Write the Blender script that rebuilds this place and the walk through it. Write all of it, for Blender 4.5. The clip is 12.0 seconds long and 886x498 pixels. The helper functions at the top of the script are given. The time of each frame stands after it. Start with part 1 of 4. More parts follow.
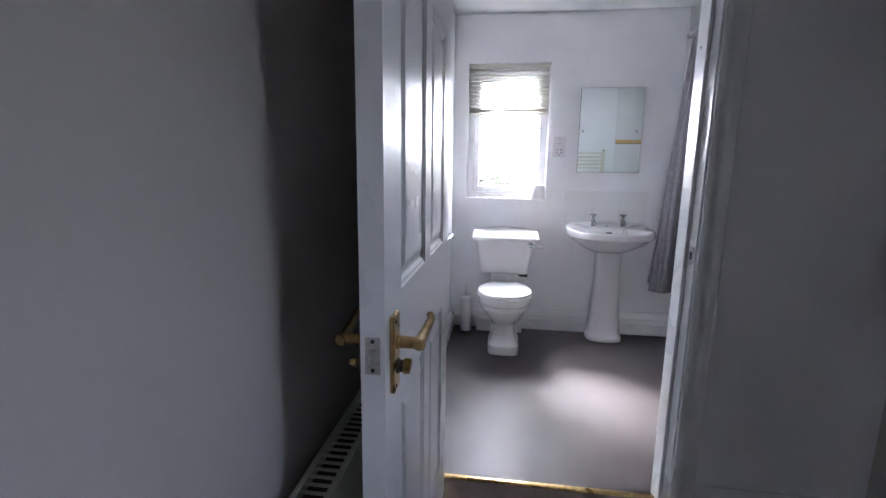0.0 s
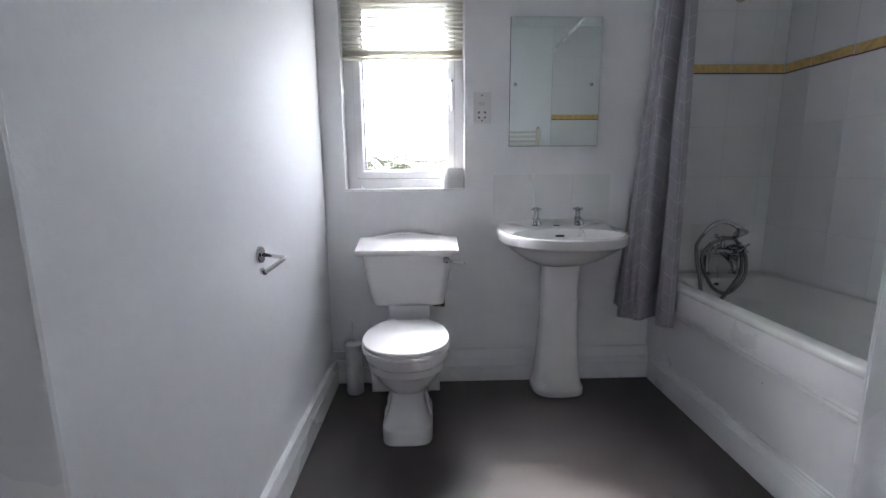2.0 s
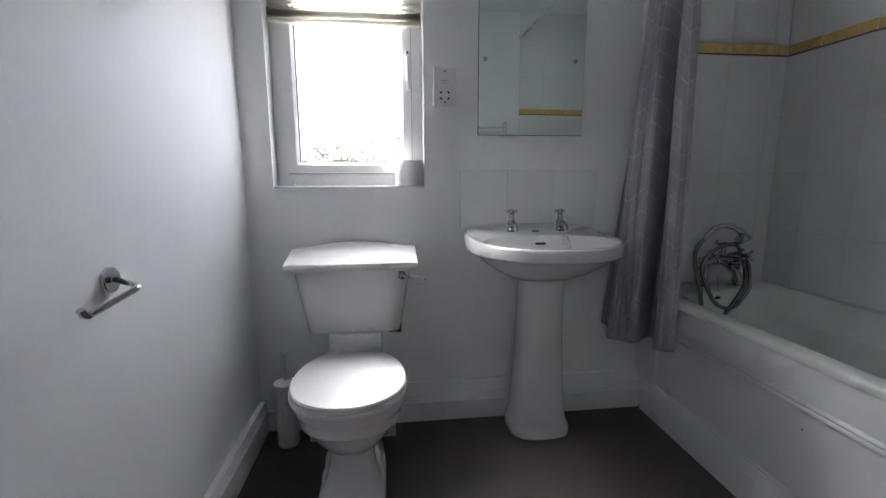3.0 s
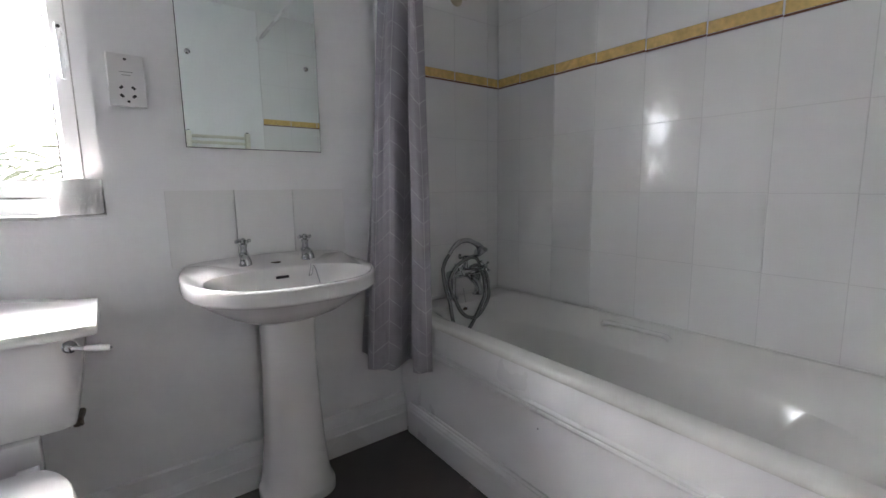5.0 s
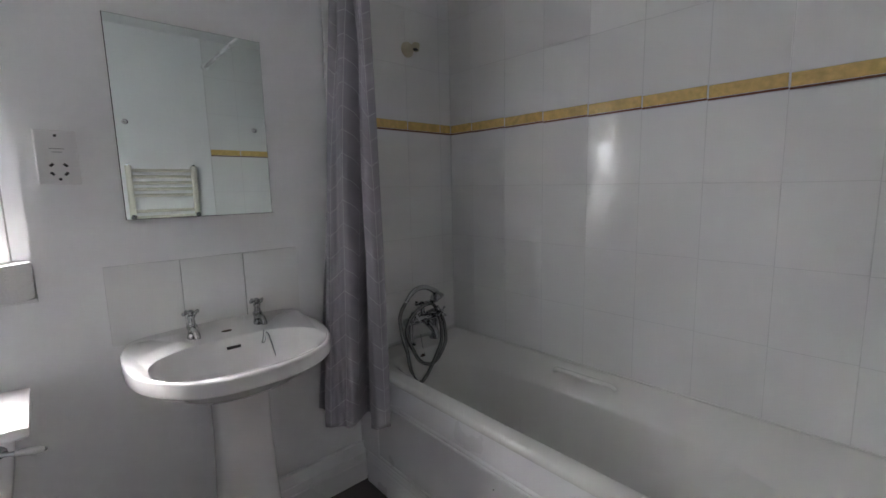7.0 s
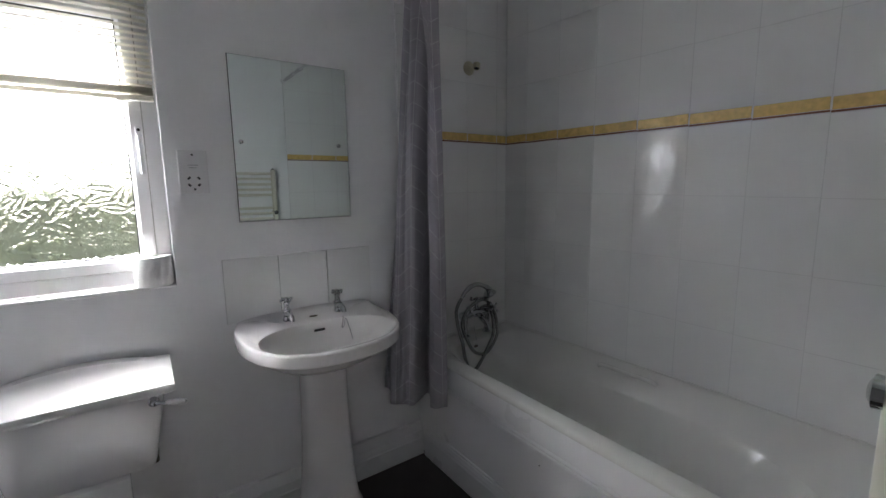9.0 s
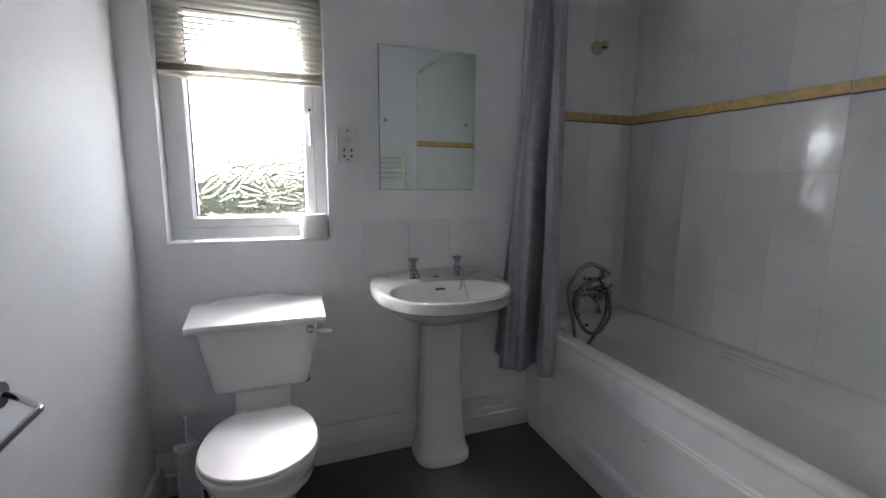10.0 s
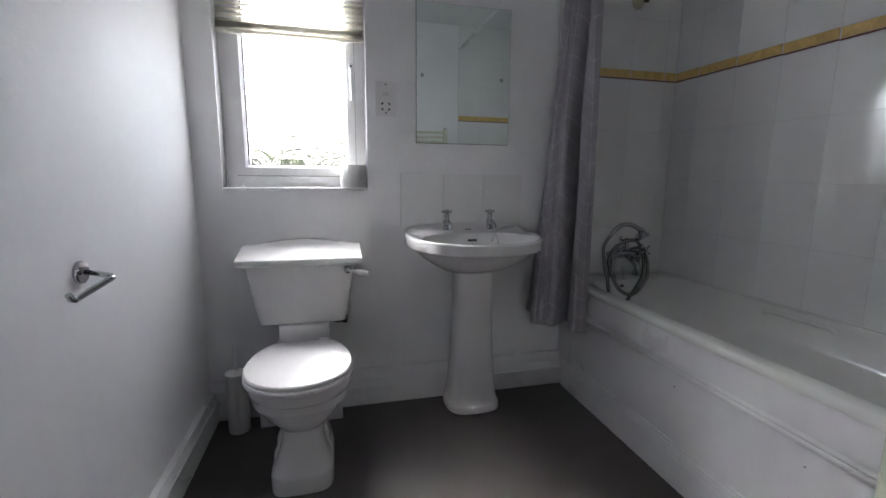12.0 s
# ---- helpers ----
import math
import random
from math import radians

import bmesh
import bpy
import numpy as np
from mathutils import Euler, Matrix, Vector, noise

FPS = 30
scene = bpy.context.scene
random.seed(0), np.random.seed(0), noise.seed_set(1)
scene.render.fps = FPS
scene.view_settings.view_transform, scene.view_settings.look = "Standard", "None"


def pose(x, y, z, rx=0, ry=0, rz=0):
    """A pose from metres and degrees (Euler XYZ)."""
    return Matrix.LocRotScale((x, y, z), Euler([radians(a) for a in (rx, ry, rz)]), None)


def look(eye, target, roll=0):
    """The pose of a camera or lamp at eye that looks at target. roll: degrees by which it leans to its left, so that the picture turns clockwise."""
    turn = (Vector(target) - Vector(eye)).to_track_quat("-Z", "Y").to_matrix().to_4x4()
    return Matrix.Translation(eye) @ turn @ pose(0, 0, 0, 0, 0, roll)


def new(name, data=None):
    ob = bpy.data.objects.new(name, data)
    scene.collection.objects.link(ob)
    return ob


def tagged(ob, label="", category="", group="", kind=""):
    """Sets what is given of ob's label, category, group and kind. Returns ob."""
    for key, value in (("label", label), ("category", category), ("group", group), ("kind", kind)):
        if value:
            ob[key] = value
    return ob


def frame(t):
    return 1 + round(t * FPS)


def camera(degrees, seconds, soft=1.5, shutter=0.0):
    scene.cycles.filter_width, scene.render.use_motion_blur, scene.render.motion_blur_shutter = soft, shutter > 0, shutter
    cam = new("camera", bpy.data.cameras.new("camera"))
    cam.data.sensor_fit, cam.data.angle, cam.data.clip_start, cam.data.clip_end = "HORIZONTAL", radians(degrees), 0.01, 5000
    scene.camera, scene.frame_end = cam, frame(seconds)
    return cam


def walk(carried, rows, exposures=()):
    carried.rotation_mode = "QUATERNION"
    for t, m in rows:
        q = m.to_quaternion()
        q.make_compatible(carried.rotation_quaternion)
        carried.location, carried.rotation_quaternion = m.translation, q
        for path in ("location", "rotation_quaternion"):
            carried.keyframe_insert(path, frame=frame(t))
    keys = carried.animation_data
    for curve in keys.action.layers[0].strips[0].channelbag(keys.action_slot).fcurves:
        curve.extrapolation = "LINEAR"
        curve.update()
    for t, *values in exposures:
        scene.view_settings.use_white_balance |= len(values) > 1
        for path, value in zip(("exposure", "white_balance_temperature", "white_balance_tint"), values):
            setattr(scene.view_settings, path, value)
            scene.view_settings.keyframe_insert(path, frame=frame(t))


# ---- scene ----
EXPOSURES = [(0.0, 4.75, 5750, 19), (1.0, 4.5, 5900, 16), (1.5, 4.3, 5900, 16), (2.5, 3.8, 6050, 15), (3.5, 3.62, 6150, 15), (5.5, 4.4, 6350, 16), (7.0, 3.95, 6350, 16), (9.0, 3.58, 6250, 15), (12.0, 3.68, 6150, 15)]
cam = camera(91.8, 12.0)
PATH = [
    (0, (0.361, -0.405, 1.2), (0.108, 1.550, 0.869), 0.8),
    (0.5, (0.433, -0.148, 1.147), (0.308, 1.821, 0.821), 0.3),
    (1, (0.435, 0.161, 1.129), (0.415, 2.133, 0.794), 0.2),
    (1.5, (0.447, 0.479, 1.124), (0.507, 2.45, 0.792), -0.3),
    (2, (0.531, 0.78, 1.11), (0.586, 2.751, 0.771), -0.5),
    (2.5, (0.552, 1.01, 1.087), (0.64, 2.981, 0.758), -0.6),
    (3, (0.569, 1.193, 1.069), (0.802, 3.153, 0.749), -0.2),
    (3.5, (0.604, 1.304, 1.039), (1.084, 3.224, 0.752), -0.3),
    (5.5, (0.773, 1.365, 1.149), (2.051, 2.879, 0.874), -1.1),
    (6, (0.765, 1.373, 1.211), (2.075, 2.86, 0.939), -1.4),
    (6.5, (0.771, 1.363, 1.273), (2.089, 2.842, 1.0), -1.3),
    (7, (0.776, 1.349, 1.323), (2.092, 2.829, 1.047), -1.3),
    (9, (0.615, 1.223, 1.375), (1.761, 2.837, 1.084), -0.8),
    (9.5, (0.578, 1.152, 1.338), (1.478, 2.912, 1.033), -0.1),
    (10, (0.534, 1.098, 1.282), (1.213, 2.954, 0.976), 0.4),
    (10.5, (0.529, 1.053, 1.231), (1.059, 2.957, 0.918), 0.5),
    (11, (0.526, 1.023, 1.164), (1.011, 2.939, 0.859), 0.7),
    (11.5, (0.545, 1.005, 1.112), (1.012, 2.927, 0.811), 0.7),
    (12, (0.566, 0.995, 1.085), (1.041, 2.911, 0.765), 0.5),
]
walk(cam, [(t, look(eye, target, roll)) for t, eye, target, roll in PATH], EXPOSURES)

# ---- world, sun, sky ----
world = bpy.data.worlds.new("world")
scene.world = world
world.use_nodes = True
SUN_TO = Vector((0.60, -1.2, -1.40)).normalized()
wn = world.node_tree.nodes
sky = wn.new("ShaderNodeTexSky")
sky.sky_type, sky.sun_disc = "NISHITA", False
sky.sun_elevation = math.asin(-SUN_TO.z)
sky.sun_rotation = math.atan2(-SUN_TO.x, -SUN_TO.y)
sky.air_density, sky.dust_density = 1.0, 4.0
cloud = wn.new("ShaderNodeHueSaturation")
cloud.inputs["Saturation"].default_value = 0.5
world.node_tree.links.new(sky.outputs[0], cloud.inputs["Color"])
world.node_tree.links.new(cloud.outputs[0], wn["Background"].inputs[0])
wn["Background"].inputs[1].default_value = 0.15

sun_data = bpy.data.lights.new("sun", "SUN")
sun_data.energy, sun_data.angle, sun_data.color = 1.7, radians(15), (1.0, 0.97, 0.92)
sun = new("sun", sun_data)
sun.matrix_world = look((0, 0, 6), Vector((0, 0, 6)) + SUN_TO)

# lamp added outside the pane's upper half: extra sky light from the sun's side
glow_data = bpy.data.lights.new("sky_in_window", "AREA")
glow_data.shape, glow_data.size, glow_data.size_y = "RECTANGLE", 0.38, 0.28
glow_data.energy, glow_data.color = 0.23, (0.93, 0.97, 1.0)
glow = new("sky_in_window", glow_data)
glow.matrix_world = look((0.40, 3.22, 1.62), (0.40 + 1.0, 3.22 - 1.0, 1.62 - 0.25))


# ---- materials ----
def material(name, base, rough=0.5, metal=0.0, grain=0.0, grain_scale=40.0, bump=0.0, bump_scale=60.0, vary=0.0, coat=0.0, spec=0.5):
    """A surface with stains at a large scale, grain at a small one, and fine relief."""
    m = bpy.data.materials.new(name)
    m.use_nodes = True
    nt = m.node_tree
    b = nt.nodes["Principled BSDF"]
    b.inputs["Base Color"].default_value = (*base, 1)
    b.inputs["Roughness"].default_value = rough
    b.inputs["Metallic"].default_value = metal
    b.inputs["Coat Weight"].default_value = coat
    b.inputs["Specular IOR Level"].default_value = spec
    geo = nt.nodes.new("ShaderNodeNewGeometry")
    if vary or grain:
        n1 = nt.nodes.new("ShaderNodeTexNoise")
        n1.inputs["Scale"].default_value, n1.inputs["Detail"].default_value = 2.3, 4
        n2 = nt.nodes.new("ShaderNodeTexNoise")
        n2.inputs["Scale"].default_value, n2.inputs["Detail"].default_value = grain_scale, 3
        nt.links.new(geo.outputs["Position"], n1.inputs["Vector"])
        nt.links.new(geo.outputs["Position"], n2.inputs["Vector"])
        last = None
        for n, amount in ((n1, vary), (n2, grain)):
            r = nt.nodes.new("ShaderNodeMapRange")
            r.inputs["From Min"].default_value, r.inputs["From Max"].default_value = 0.3, 0.7
            r.inputs["To Min"].default_value, r.inputs["To Max"].default_value = 1 - amount, 1 + amount
            nt.links.new(n.outputs["Fac"], r.inputs["Value"])
            v = nt.nodes.new("ShaderNodeVectorMath")
            v.operation = "SCALE"
            if last:
                nt.links.new(last, v.inputs[0])
            else:
                v.inputs[0].default_value = base
            nt.links.new(r.outputs[0], v.inputs["Scale"])
            last = v.outputs[0]
        nt.links.new(last, b.inputs["Base Color"])
        rr = nt.nodes.new("ShaderNodeMapRange")
        rr.inputs["From Min"].default_value, rr.inputs["From Max"].default_value = 0.3, 0.7
        rr.inputs["To Min"].default_value, rr.inputs["To Max"].default_value = rough * 0.85, min(1, rough * 1.15)
        nt.links.new(n1.outputs["Fac"], rr.inputs["Value"])
        nt.links.new(rr.outputs[0], b.inputs["Roughness"])
    if bump:
        n3 = nt.nodes.new("ShaderNodeTexNoise")
        n3.inputs["Scale"].default_value, n3.inputs["Detail"].default_value = bump_scale, 5
        nt.links.new(geo.outputs["Position"], n3.inputs["Vector"])
        bp = nt.nodes.new("ShaderNodeBump")
        bp.inputs["Strength"].default_value, bp.inputs["Distance"].default_value = 1.0, bump
        nt.links.new(n3.outputs["Fac"], bp.inputs["Height"])
        nt.links.new(bp.outputs[0], b.inputs["Normal"])
    return m


WALL = material("wall_paint", (0.87, 0.87, 0.875), 0.6, vary=0.02, grain=0.01, bump=0.0006, bump_scale=90)
CEIL = material("ceiling_paint", (0.88, 0.88, 0.88), 0.8, vary=0.02, bump=0.0006)
HALL = material("hall_paint", (0.54, 0.505, 0.46), 0.65, vary=0.02, grain=0.01, bump=0.0006, bump_scale=90)
GLOSS = material("white_gloss", (0.82, 0.82, 0.82), 0.28, vary=0.02, bump=0.0003, bump_scale=35)
CERAMIC = material("white_ceramic", (0.75, 0.74, 0.735), 0.08, vary=0.01, coat=0.3)
BATH = material("bath_acrylic", (0.78, 0.775, 0.75), 0.12, vary=0.02)
PANEL = material("bath_panel_paint", (0.77, 0.77, 0.78), 0.3, vary=0.02, bump=0.0003, bump_scale=30)
PLASTIC = material("white_plastic", (0.76, 0.75, 0.75), 0.35, vary=0.01)
UPVC = material("white_upvc", (0.87, 0.87, 0.87), 0.3, vary=0.02)
CREAM = material("cream_enamel", (0.72, 0.70, 0.60), 0.3, vary=0.02)
AGED = material("aged_plastic", (0.50, 0.46, 0.33), 0.4, vary=0.08)
BLIND = material("cream_blind", (0.78, 0.755, 0.67), 0.4, vary=0.02)
_t = BLIND.node_tree
_tr, _mx = _t.nodes.new("ShaderNodeBsdfTranslucent"), _t.nodes.new("ShaderNodeMixShader")
_tr.inputs[0].default_value, _mx.inputs[0].default_value = (0.82, 0.79, 0.70, 1), 0.25
_t.links.new(_t.nodes["Principled BSDF"].outputs[0], _mx.inputs[1])
_t.links.new(_tr.outputs[0], _mx.inputs[2])
_t.links.new(_mx.outputs[0], _t.nodes["Material Output"].inputs[0])
CHROME = material("chrome", (0.50, 0.51, 0.52), 0.05, 1.0)
BRASS = material("worn_brass", (0.50, 0.34, 0.14), 0.28, 1.0, grain=0.25, vary=0.15, grain_scale=60)
STEEL = material("worn_steel", (0.5, 0.49, 0.47), 0.35, 1.0, grain=0.2, grain_scale=120)
DARK = material("dark_gap", (0.02, 0.02, 0.02), 0.6)
RUST = material("tarnished_brass", (0.09, 0.07, 0.05), 0.5, 0.6, grain=0.3, grain_scale=150)
VINYL = material("vinyl_floor", (0.072, 0.061, 0.057), 0.43, vary=0.08, grain=0.12, grain_scale=260, bump=0.0004, bump_scale=200)
CARPET = material("brown_carpet", (0.10, 0.07, 0.055), 0.95, vary=0.1, grain=0.5, grain_scale=300, bump=0.004, bump_scale=350)
GROUT = material("grout", (0.70, 0.70, 0.69), 0.8, vary=0.05)
TILE = material("white_tile", (0.84, 0.84, 0.83), 0.09, vary=0.015, bump=0.0022, bump_scale=8)
YELLOW = material("yellow_tile", (0.74, 0.52, 0.20), 0.2, vary=0.06, grain=0.14, grain_scale=45, coat=0.2, bump=0.004, bump_scale=45)
BROWN = material("brown_glaze", (0.20, 0.09, 0.05), 0.25)
PAPER = material("toilet_paper", (0.8, 0.8, 0.8), 0.9, grain=0.03, grain_scale=200, bump=0.001, bump_scale=200)
_t = PAPER.node_tree
_tr, _mx = _t.nodes.new("ShaderNodeBsdfTranslucent"), _t.nodes.new("ShaderNodeMixShader")
_tr.inputs[0].default_value, _mx.inputs[0].default_value = (0.85, 0.85, 0.84, 1), 0.12
_t.links.new(_t.nodes["Principled BSDF"].outputs[0], _mx.inputs[1])
_t.links.new(_tr.outputs[0], _mx.inputs[2])
_t.links.new(_mx.outputs[0], _t.nodes["Material Output"].inputs[0])
SILICONE = material("silicone", (0.7, 0.7, 0.68), 0.4)
LEAF = material("hedge_leaf", (0.11, 0.12, 0.08), 0.5, vary=0.3, grain=0.3, grain_scale=20)
_t = LEAF.node_tree
_tr, _mx = _t.nodes.new("ShaderNodeBsdfTranslucent"), _t.nodes.new("ShaderNodeMixShader")
_tr.inputs[0].default_value, _mx.inputs[0].default_value = (0.26, 0.28, 0.19, 1), 0.45
_t.links.new(_t.nodes["Principled BSDF"].outputs[0], _mx.inputs[1])
_t.links.new(_tr.outputs[0], _mx.inputs[2])
_t.links.new(_mx.outputs[0], _t.nodes["Material Output"].inputs[0])
MIRROR = material("mirror_glass", (0.73, 0.79, 0.77), 0.01, 1.0)


# ---- building blocks ----
def part(name, bm, mat, parent=None, label="", smooth=False, kind="", category="", group=""):
    me = bpy.data.meshes.new(name)
    bm.to_mesh(me)
    bm.free()
    me.materials.append(mat)
    if smooth:
        me.polygons.foreach_set("use_smooth", [True] * len(me.polygons))
        me.set_sharp_from_angle(angle=radians(38))
    ob = new(name, me)
    if parent:
        ob.parent = parent
        ob.matrix_parent_inverse = parent.matrix_world.inverted()
    return tagged(ob, label, category, group, kind)


def thing(name, at, label, category, group=""):
    ob = new(name)
    ob.empty_display_size = 0.05
    ob.matrix_world = Matrix.Translation(at)
    bpy.context.view_layer.update()
    return tagged(ob, label, category, group)


def box(x0, x1, y0, y1, z0, z1, bevel=0.0, bm=None, seg=2):
    bm = bm or bmesh.new()
    vs = [bm.verts.new((x, y, z)) for x in (x0, x1) for y in (y0, y1) for z in (z0, z1)]
    fs = []
    for a in ((0, 1, 3, 2), (4, 6, 7, 5), (0, 4, 5, 1), (2, 3, 7, 6), (0, 2, 6, 4), (1, 5, 7, 3)):
        fs.append(bm.faces.new([vs[i] for i in a]))
    if bevel:
        es = list({e for f in fs for e in f.edges})
        bmesh.ops.bevel(bm, geom=es, offset=bevel, segments=seg, affect="EDGES", profile=0.5)
    return bm


def prism(profile, axis, lo, hi, bm=None):
    """Runs a closed outline of (a, b) pairs along an axis: x takes (y, z), y takes (x, z), z takes (x, y)."""
    bm = bm or bmesh.new()

    def at(a, b, c):
        return {"x": (c, a, b), "y": (a, c, b), "z": (a, b, c)}[axis]
    ends = [[bm.verts.new(at(a, b, c)) for a, b in profile] for c in (lo, hi)]
    n = len(profile)
    for i in range(n):
        bm.faces.new((ends[0][i], ends[0][(i + 1) % n], ends[1][(i + 1) % n], ends[1][i]))
    bm.faces.new(ends[0])
    bm.faces.new(ends[1][::-1])
    bmesh.ops.recalc_face_normals(bm, faces=bm.faces)
    return bm


def loft(rings, cap0=True, cap1=True, bm=None, recalc=True):
    bm = bm or bmesh.new()
    vs = [[bm.verts.new(p) for p in ring] for ring in rings]
    n = len(rings[0])
    for a, b in zip(vs, vs[1:]):
        for i in range(n):
            bm.faces.new((a[i], a[(i + 1) % n], b[(i + 1) % n], b[i]))
    if cap0:
        bm.faces.new(vs[0][::-1])
    if cap1:
        bm.faces.new(vs[-1])
    if recalc:
        bmesh.ops.recalc_face_normals(bm, faces=bm.faces)
    return bm


def lathe(profile, at=(0, 0, 0), turn=None, n=24, bm=None):
    """Turns (radius, height) pairs round z, then places them."""
    m = Matrix.Translation(at) @ (turn.to_4x4() if turn else Matrix.Identity(4))
    rings = [[m @ Vector((r * math.cos(a), r * math.sin(a), h)) for a in np.linspace(0, 2 * math.pi, n, endpoint=False)] for r, h in profile]
    return loft(rings, bm=bm)


def tube(points, r, n=10, bm=None, closed=False):
    """A round bar along points; r is one radius or one a point."""
    pts = [Vector(p) for p in points]
    rs = r if isinstance(r, (list, tuple)) else [r] * len(pts)
    rings, side = [], None
    for i, p in enumerate(pts):
        way = (pts[min(i + 1, len(pts) - 1)] - pts[max(i - 1, 0)]).normalized()
        if side is None:
            side = way.orthogonal().normalized()
        side = (side - way * side.dot(way)).normalized()
        up = way.cross(side)
        rings.append([p + rs[i] * (math.cos(a) * side + math.sin(a) * up) for a in np.linspace(0, 2 * math.pi, n, endpoint=False)])
    return loft(rings, bm=bm)


def curve(points, steps=8):
    """A smooth line through points (Catmull-Rom)."""
    p = [Vector(q) for q in points]
    p = [2 * p[0] - p[1], *p, 2 * p[-1] - p[-2]]
    out = []
    for a, b, c, d in zip(p, p[1:], p[2:], p[3:]):
        for k in range(steps):
            t = k / steps
            out.append(0.5 * ((2 * b) + (c - a) * t + (2 * a - 5 * b + 4 * c - d) * t * t + (3 * b - a - 3 * c + d) * t ** 3))
    return out + [p[-2]]


def oval(cx, cy, z, hw, hl, power=2.0, n=40, back=None):
    """A rounded outline; power 2 is an ellipse, higher is squarer. back: the half length towards +y, if another."""
    ring = []
    for a in np.linspace(0, 2 * math.pi, n, endpoint=False):
        c, s = math.cos(a), math.sin(a)
        k = 2 / power
        h = hl if s < 0 or back is None else back
        ring.append(Vector((cx + hw * math.copysign(abs(c) ** k, c), cy + h * math.copysign(abs(s) ** k, s), z)))
    return ring


# ---- sizes of the rooms ----
X1 = 2.335            # tiled wall beside the bath
Y1 = 3.0              # wall with the window
YB, YH = 1.20, 1.06   # wall with the door: bathroom side, hall side
DX0, DX1 = 0.143, 0.996
TOP = 2.385
WX0, WX1, WZ0, WZ1 = 0.10, 0.707, 1.032, 2.04


def walls():
    bm = box(-0.16, X1 + 0.15, Y1, Y1 + 0.28, -0.05, WZ0)
    box(-0.16, WX0, Y1, Y1 + 0.28, WZ0, WZ1, bm=bm)
    box(WX1, X1 + 0.15, Y1, Y1 + 0.28, WZ0, WZ1, bm=bm)
    box(-0.16, X1 + 0.15, Y1, Y1 + 0.28, WZ1, 2.6, bm=bm)
    part("wall_north", bm, WALL, kind="structure", label="painted off-white plaster wall with the window opening", category="wall")
    part("wall_west", box(-0.17, -0.01, YB, Y1, -0.05, 2.6), WALL, kind="structure", label="smooth painted plaster wall beside the toilet", category="wall")
    part("wall_east", prism([(2.315, Y1), (2.355, YB), (2.50, YB), (2.50, Y1)], "z", -0.05, 2.6), WALL, kind="structure", label="wall behind white tiles along the bath", category="wall")
    bm = box(-0.16, DX0 - 0.02, YH, YB, -0.05, 2.6)
    box(DX1 + 0.02, X1 + 0.15, YH, YB, -0.05, 2.6, bm=bm)
    box(DX0 - 0.02, DX1 + 0.02, YH, YB, 2.03, 2.6, bm=bm)
    part("wall_south", bm, WALL, kind="structure", label="painted wall with the doorway between hall and bathroom", category="wall")
    part("floor", box(-0.012, 2.36, 1.155, Y1, -0.05, 0), VINYL, kind="structure", label="dark brown-grey speckled vinyl bathroom floor", category="floor")
    part("ceiling", box(-0.16, X1 + 0.15, YH, Y1 + 0.28, TOP, TOP + 0.1), CEIL, kind="structure", label="white painted bathroom ceiling", category="ceiling")
    part("hall_floor", box(-0.07, 2.8, -2.6, 1.155, -0.05, 0.004), CARPET, kind="structure", label="brown hall carpet running up to the threshold", category="floor")
    part("hall_wall_west", box(-0.2, -0.07, -2.6, YH, -0.05, 2.6), HALL, kind="structure", label="painted hall wall behind the radiator", category="wall")
    part("hall_wall_south", box(-0.2, 2.9, -2.7, -2.6, -0.05, 2.6), HALL, kind="structure", label="plain painted hall wall", category="wall")
    # Unseen wall; its opening is added to let daylight into the hall.
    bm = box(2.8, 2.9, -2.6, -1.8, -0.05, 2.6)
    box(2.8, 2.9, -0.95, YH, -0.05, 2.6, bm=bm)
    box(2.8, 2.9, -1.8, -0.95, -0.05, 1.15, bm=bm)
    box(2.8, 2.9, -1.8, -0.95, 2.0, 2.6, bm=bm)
    # Unseen stub placed to keep that daylight off the wall beside the door.
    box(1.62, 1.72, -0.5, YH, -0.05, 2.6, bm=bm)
    part("hall_wall_east", bm, HALL, kind="structure", label="unseen painted hall wall with an opening added for daylight and a light-blocking stub", category="wall")
    part("hall_wall_north", box(2.49, 2.9, YH, YH + 0.1, -0.05, 2.6), HALL, kind="structure", label="plain painted hall wall", category="wall")
    part("hall_ceiling", box(-0.2, 2.9, -2.7, YH, TOP, TOP + 0.1), CEIL, kind="structure", label="white painted hall ceiling", category="ceiling")


walls()


def skirting_profile(face, out, h=0.12, t=0.018):
    """(distance, height) outline; the wall's face and the side (+1 or -1) it faces."""
    pts = [(0, 0), (t, 0), (t, h - 0.035), (t - 0.004, h - 0.03), (t - 0.004, h - 0.022), (t - 0.009, h - 0.012), (t - 0.009, h - 0.006), (t - 0.012, h), (0, h)]
    return [(face + out * a, b) for a, b in pts]


LEDGE = 2.982
part("wall_ledge", box(-0.01, 1.72, LEDGE, Y1, 0, 0.178, 0.0015), WALL, kind="structure", label="low boxed ledge along the foot of the wall", category="ledge")
part("baseboard", prism(skirting_profile(-0.01, 1, 0.132, 0.034), "y", YB, LEDGE), GLOSS, kind="structure", label="white gloss moulded skirting board", category="skirting", smooth=True)
part("baseboard", prism(skirting_profile(LEDGE, -1, 0.124, 0.014), "x", -0.01, 1.715), GLOSS, kind="structure", label="white gloss moulded skirting board", category="skirting", smooth=True)
part("baseboard", prism(skirting_profile(YH, -1, 0.14), "x", 1.075, 2.8), GLOSS, kind="structure", label="white gloss hall skirting board", category="skirting", smooth=True)


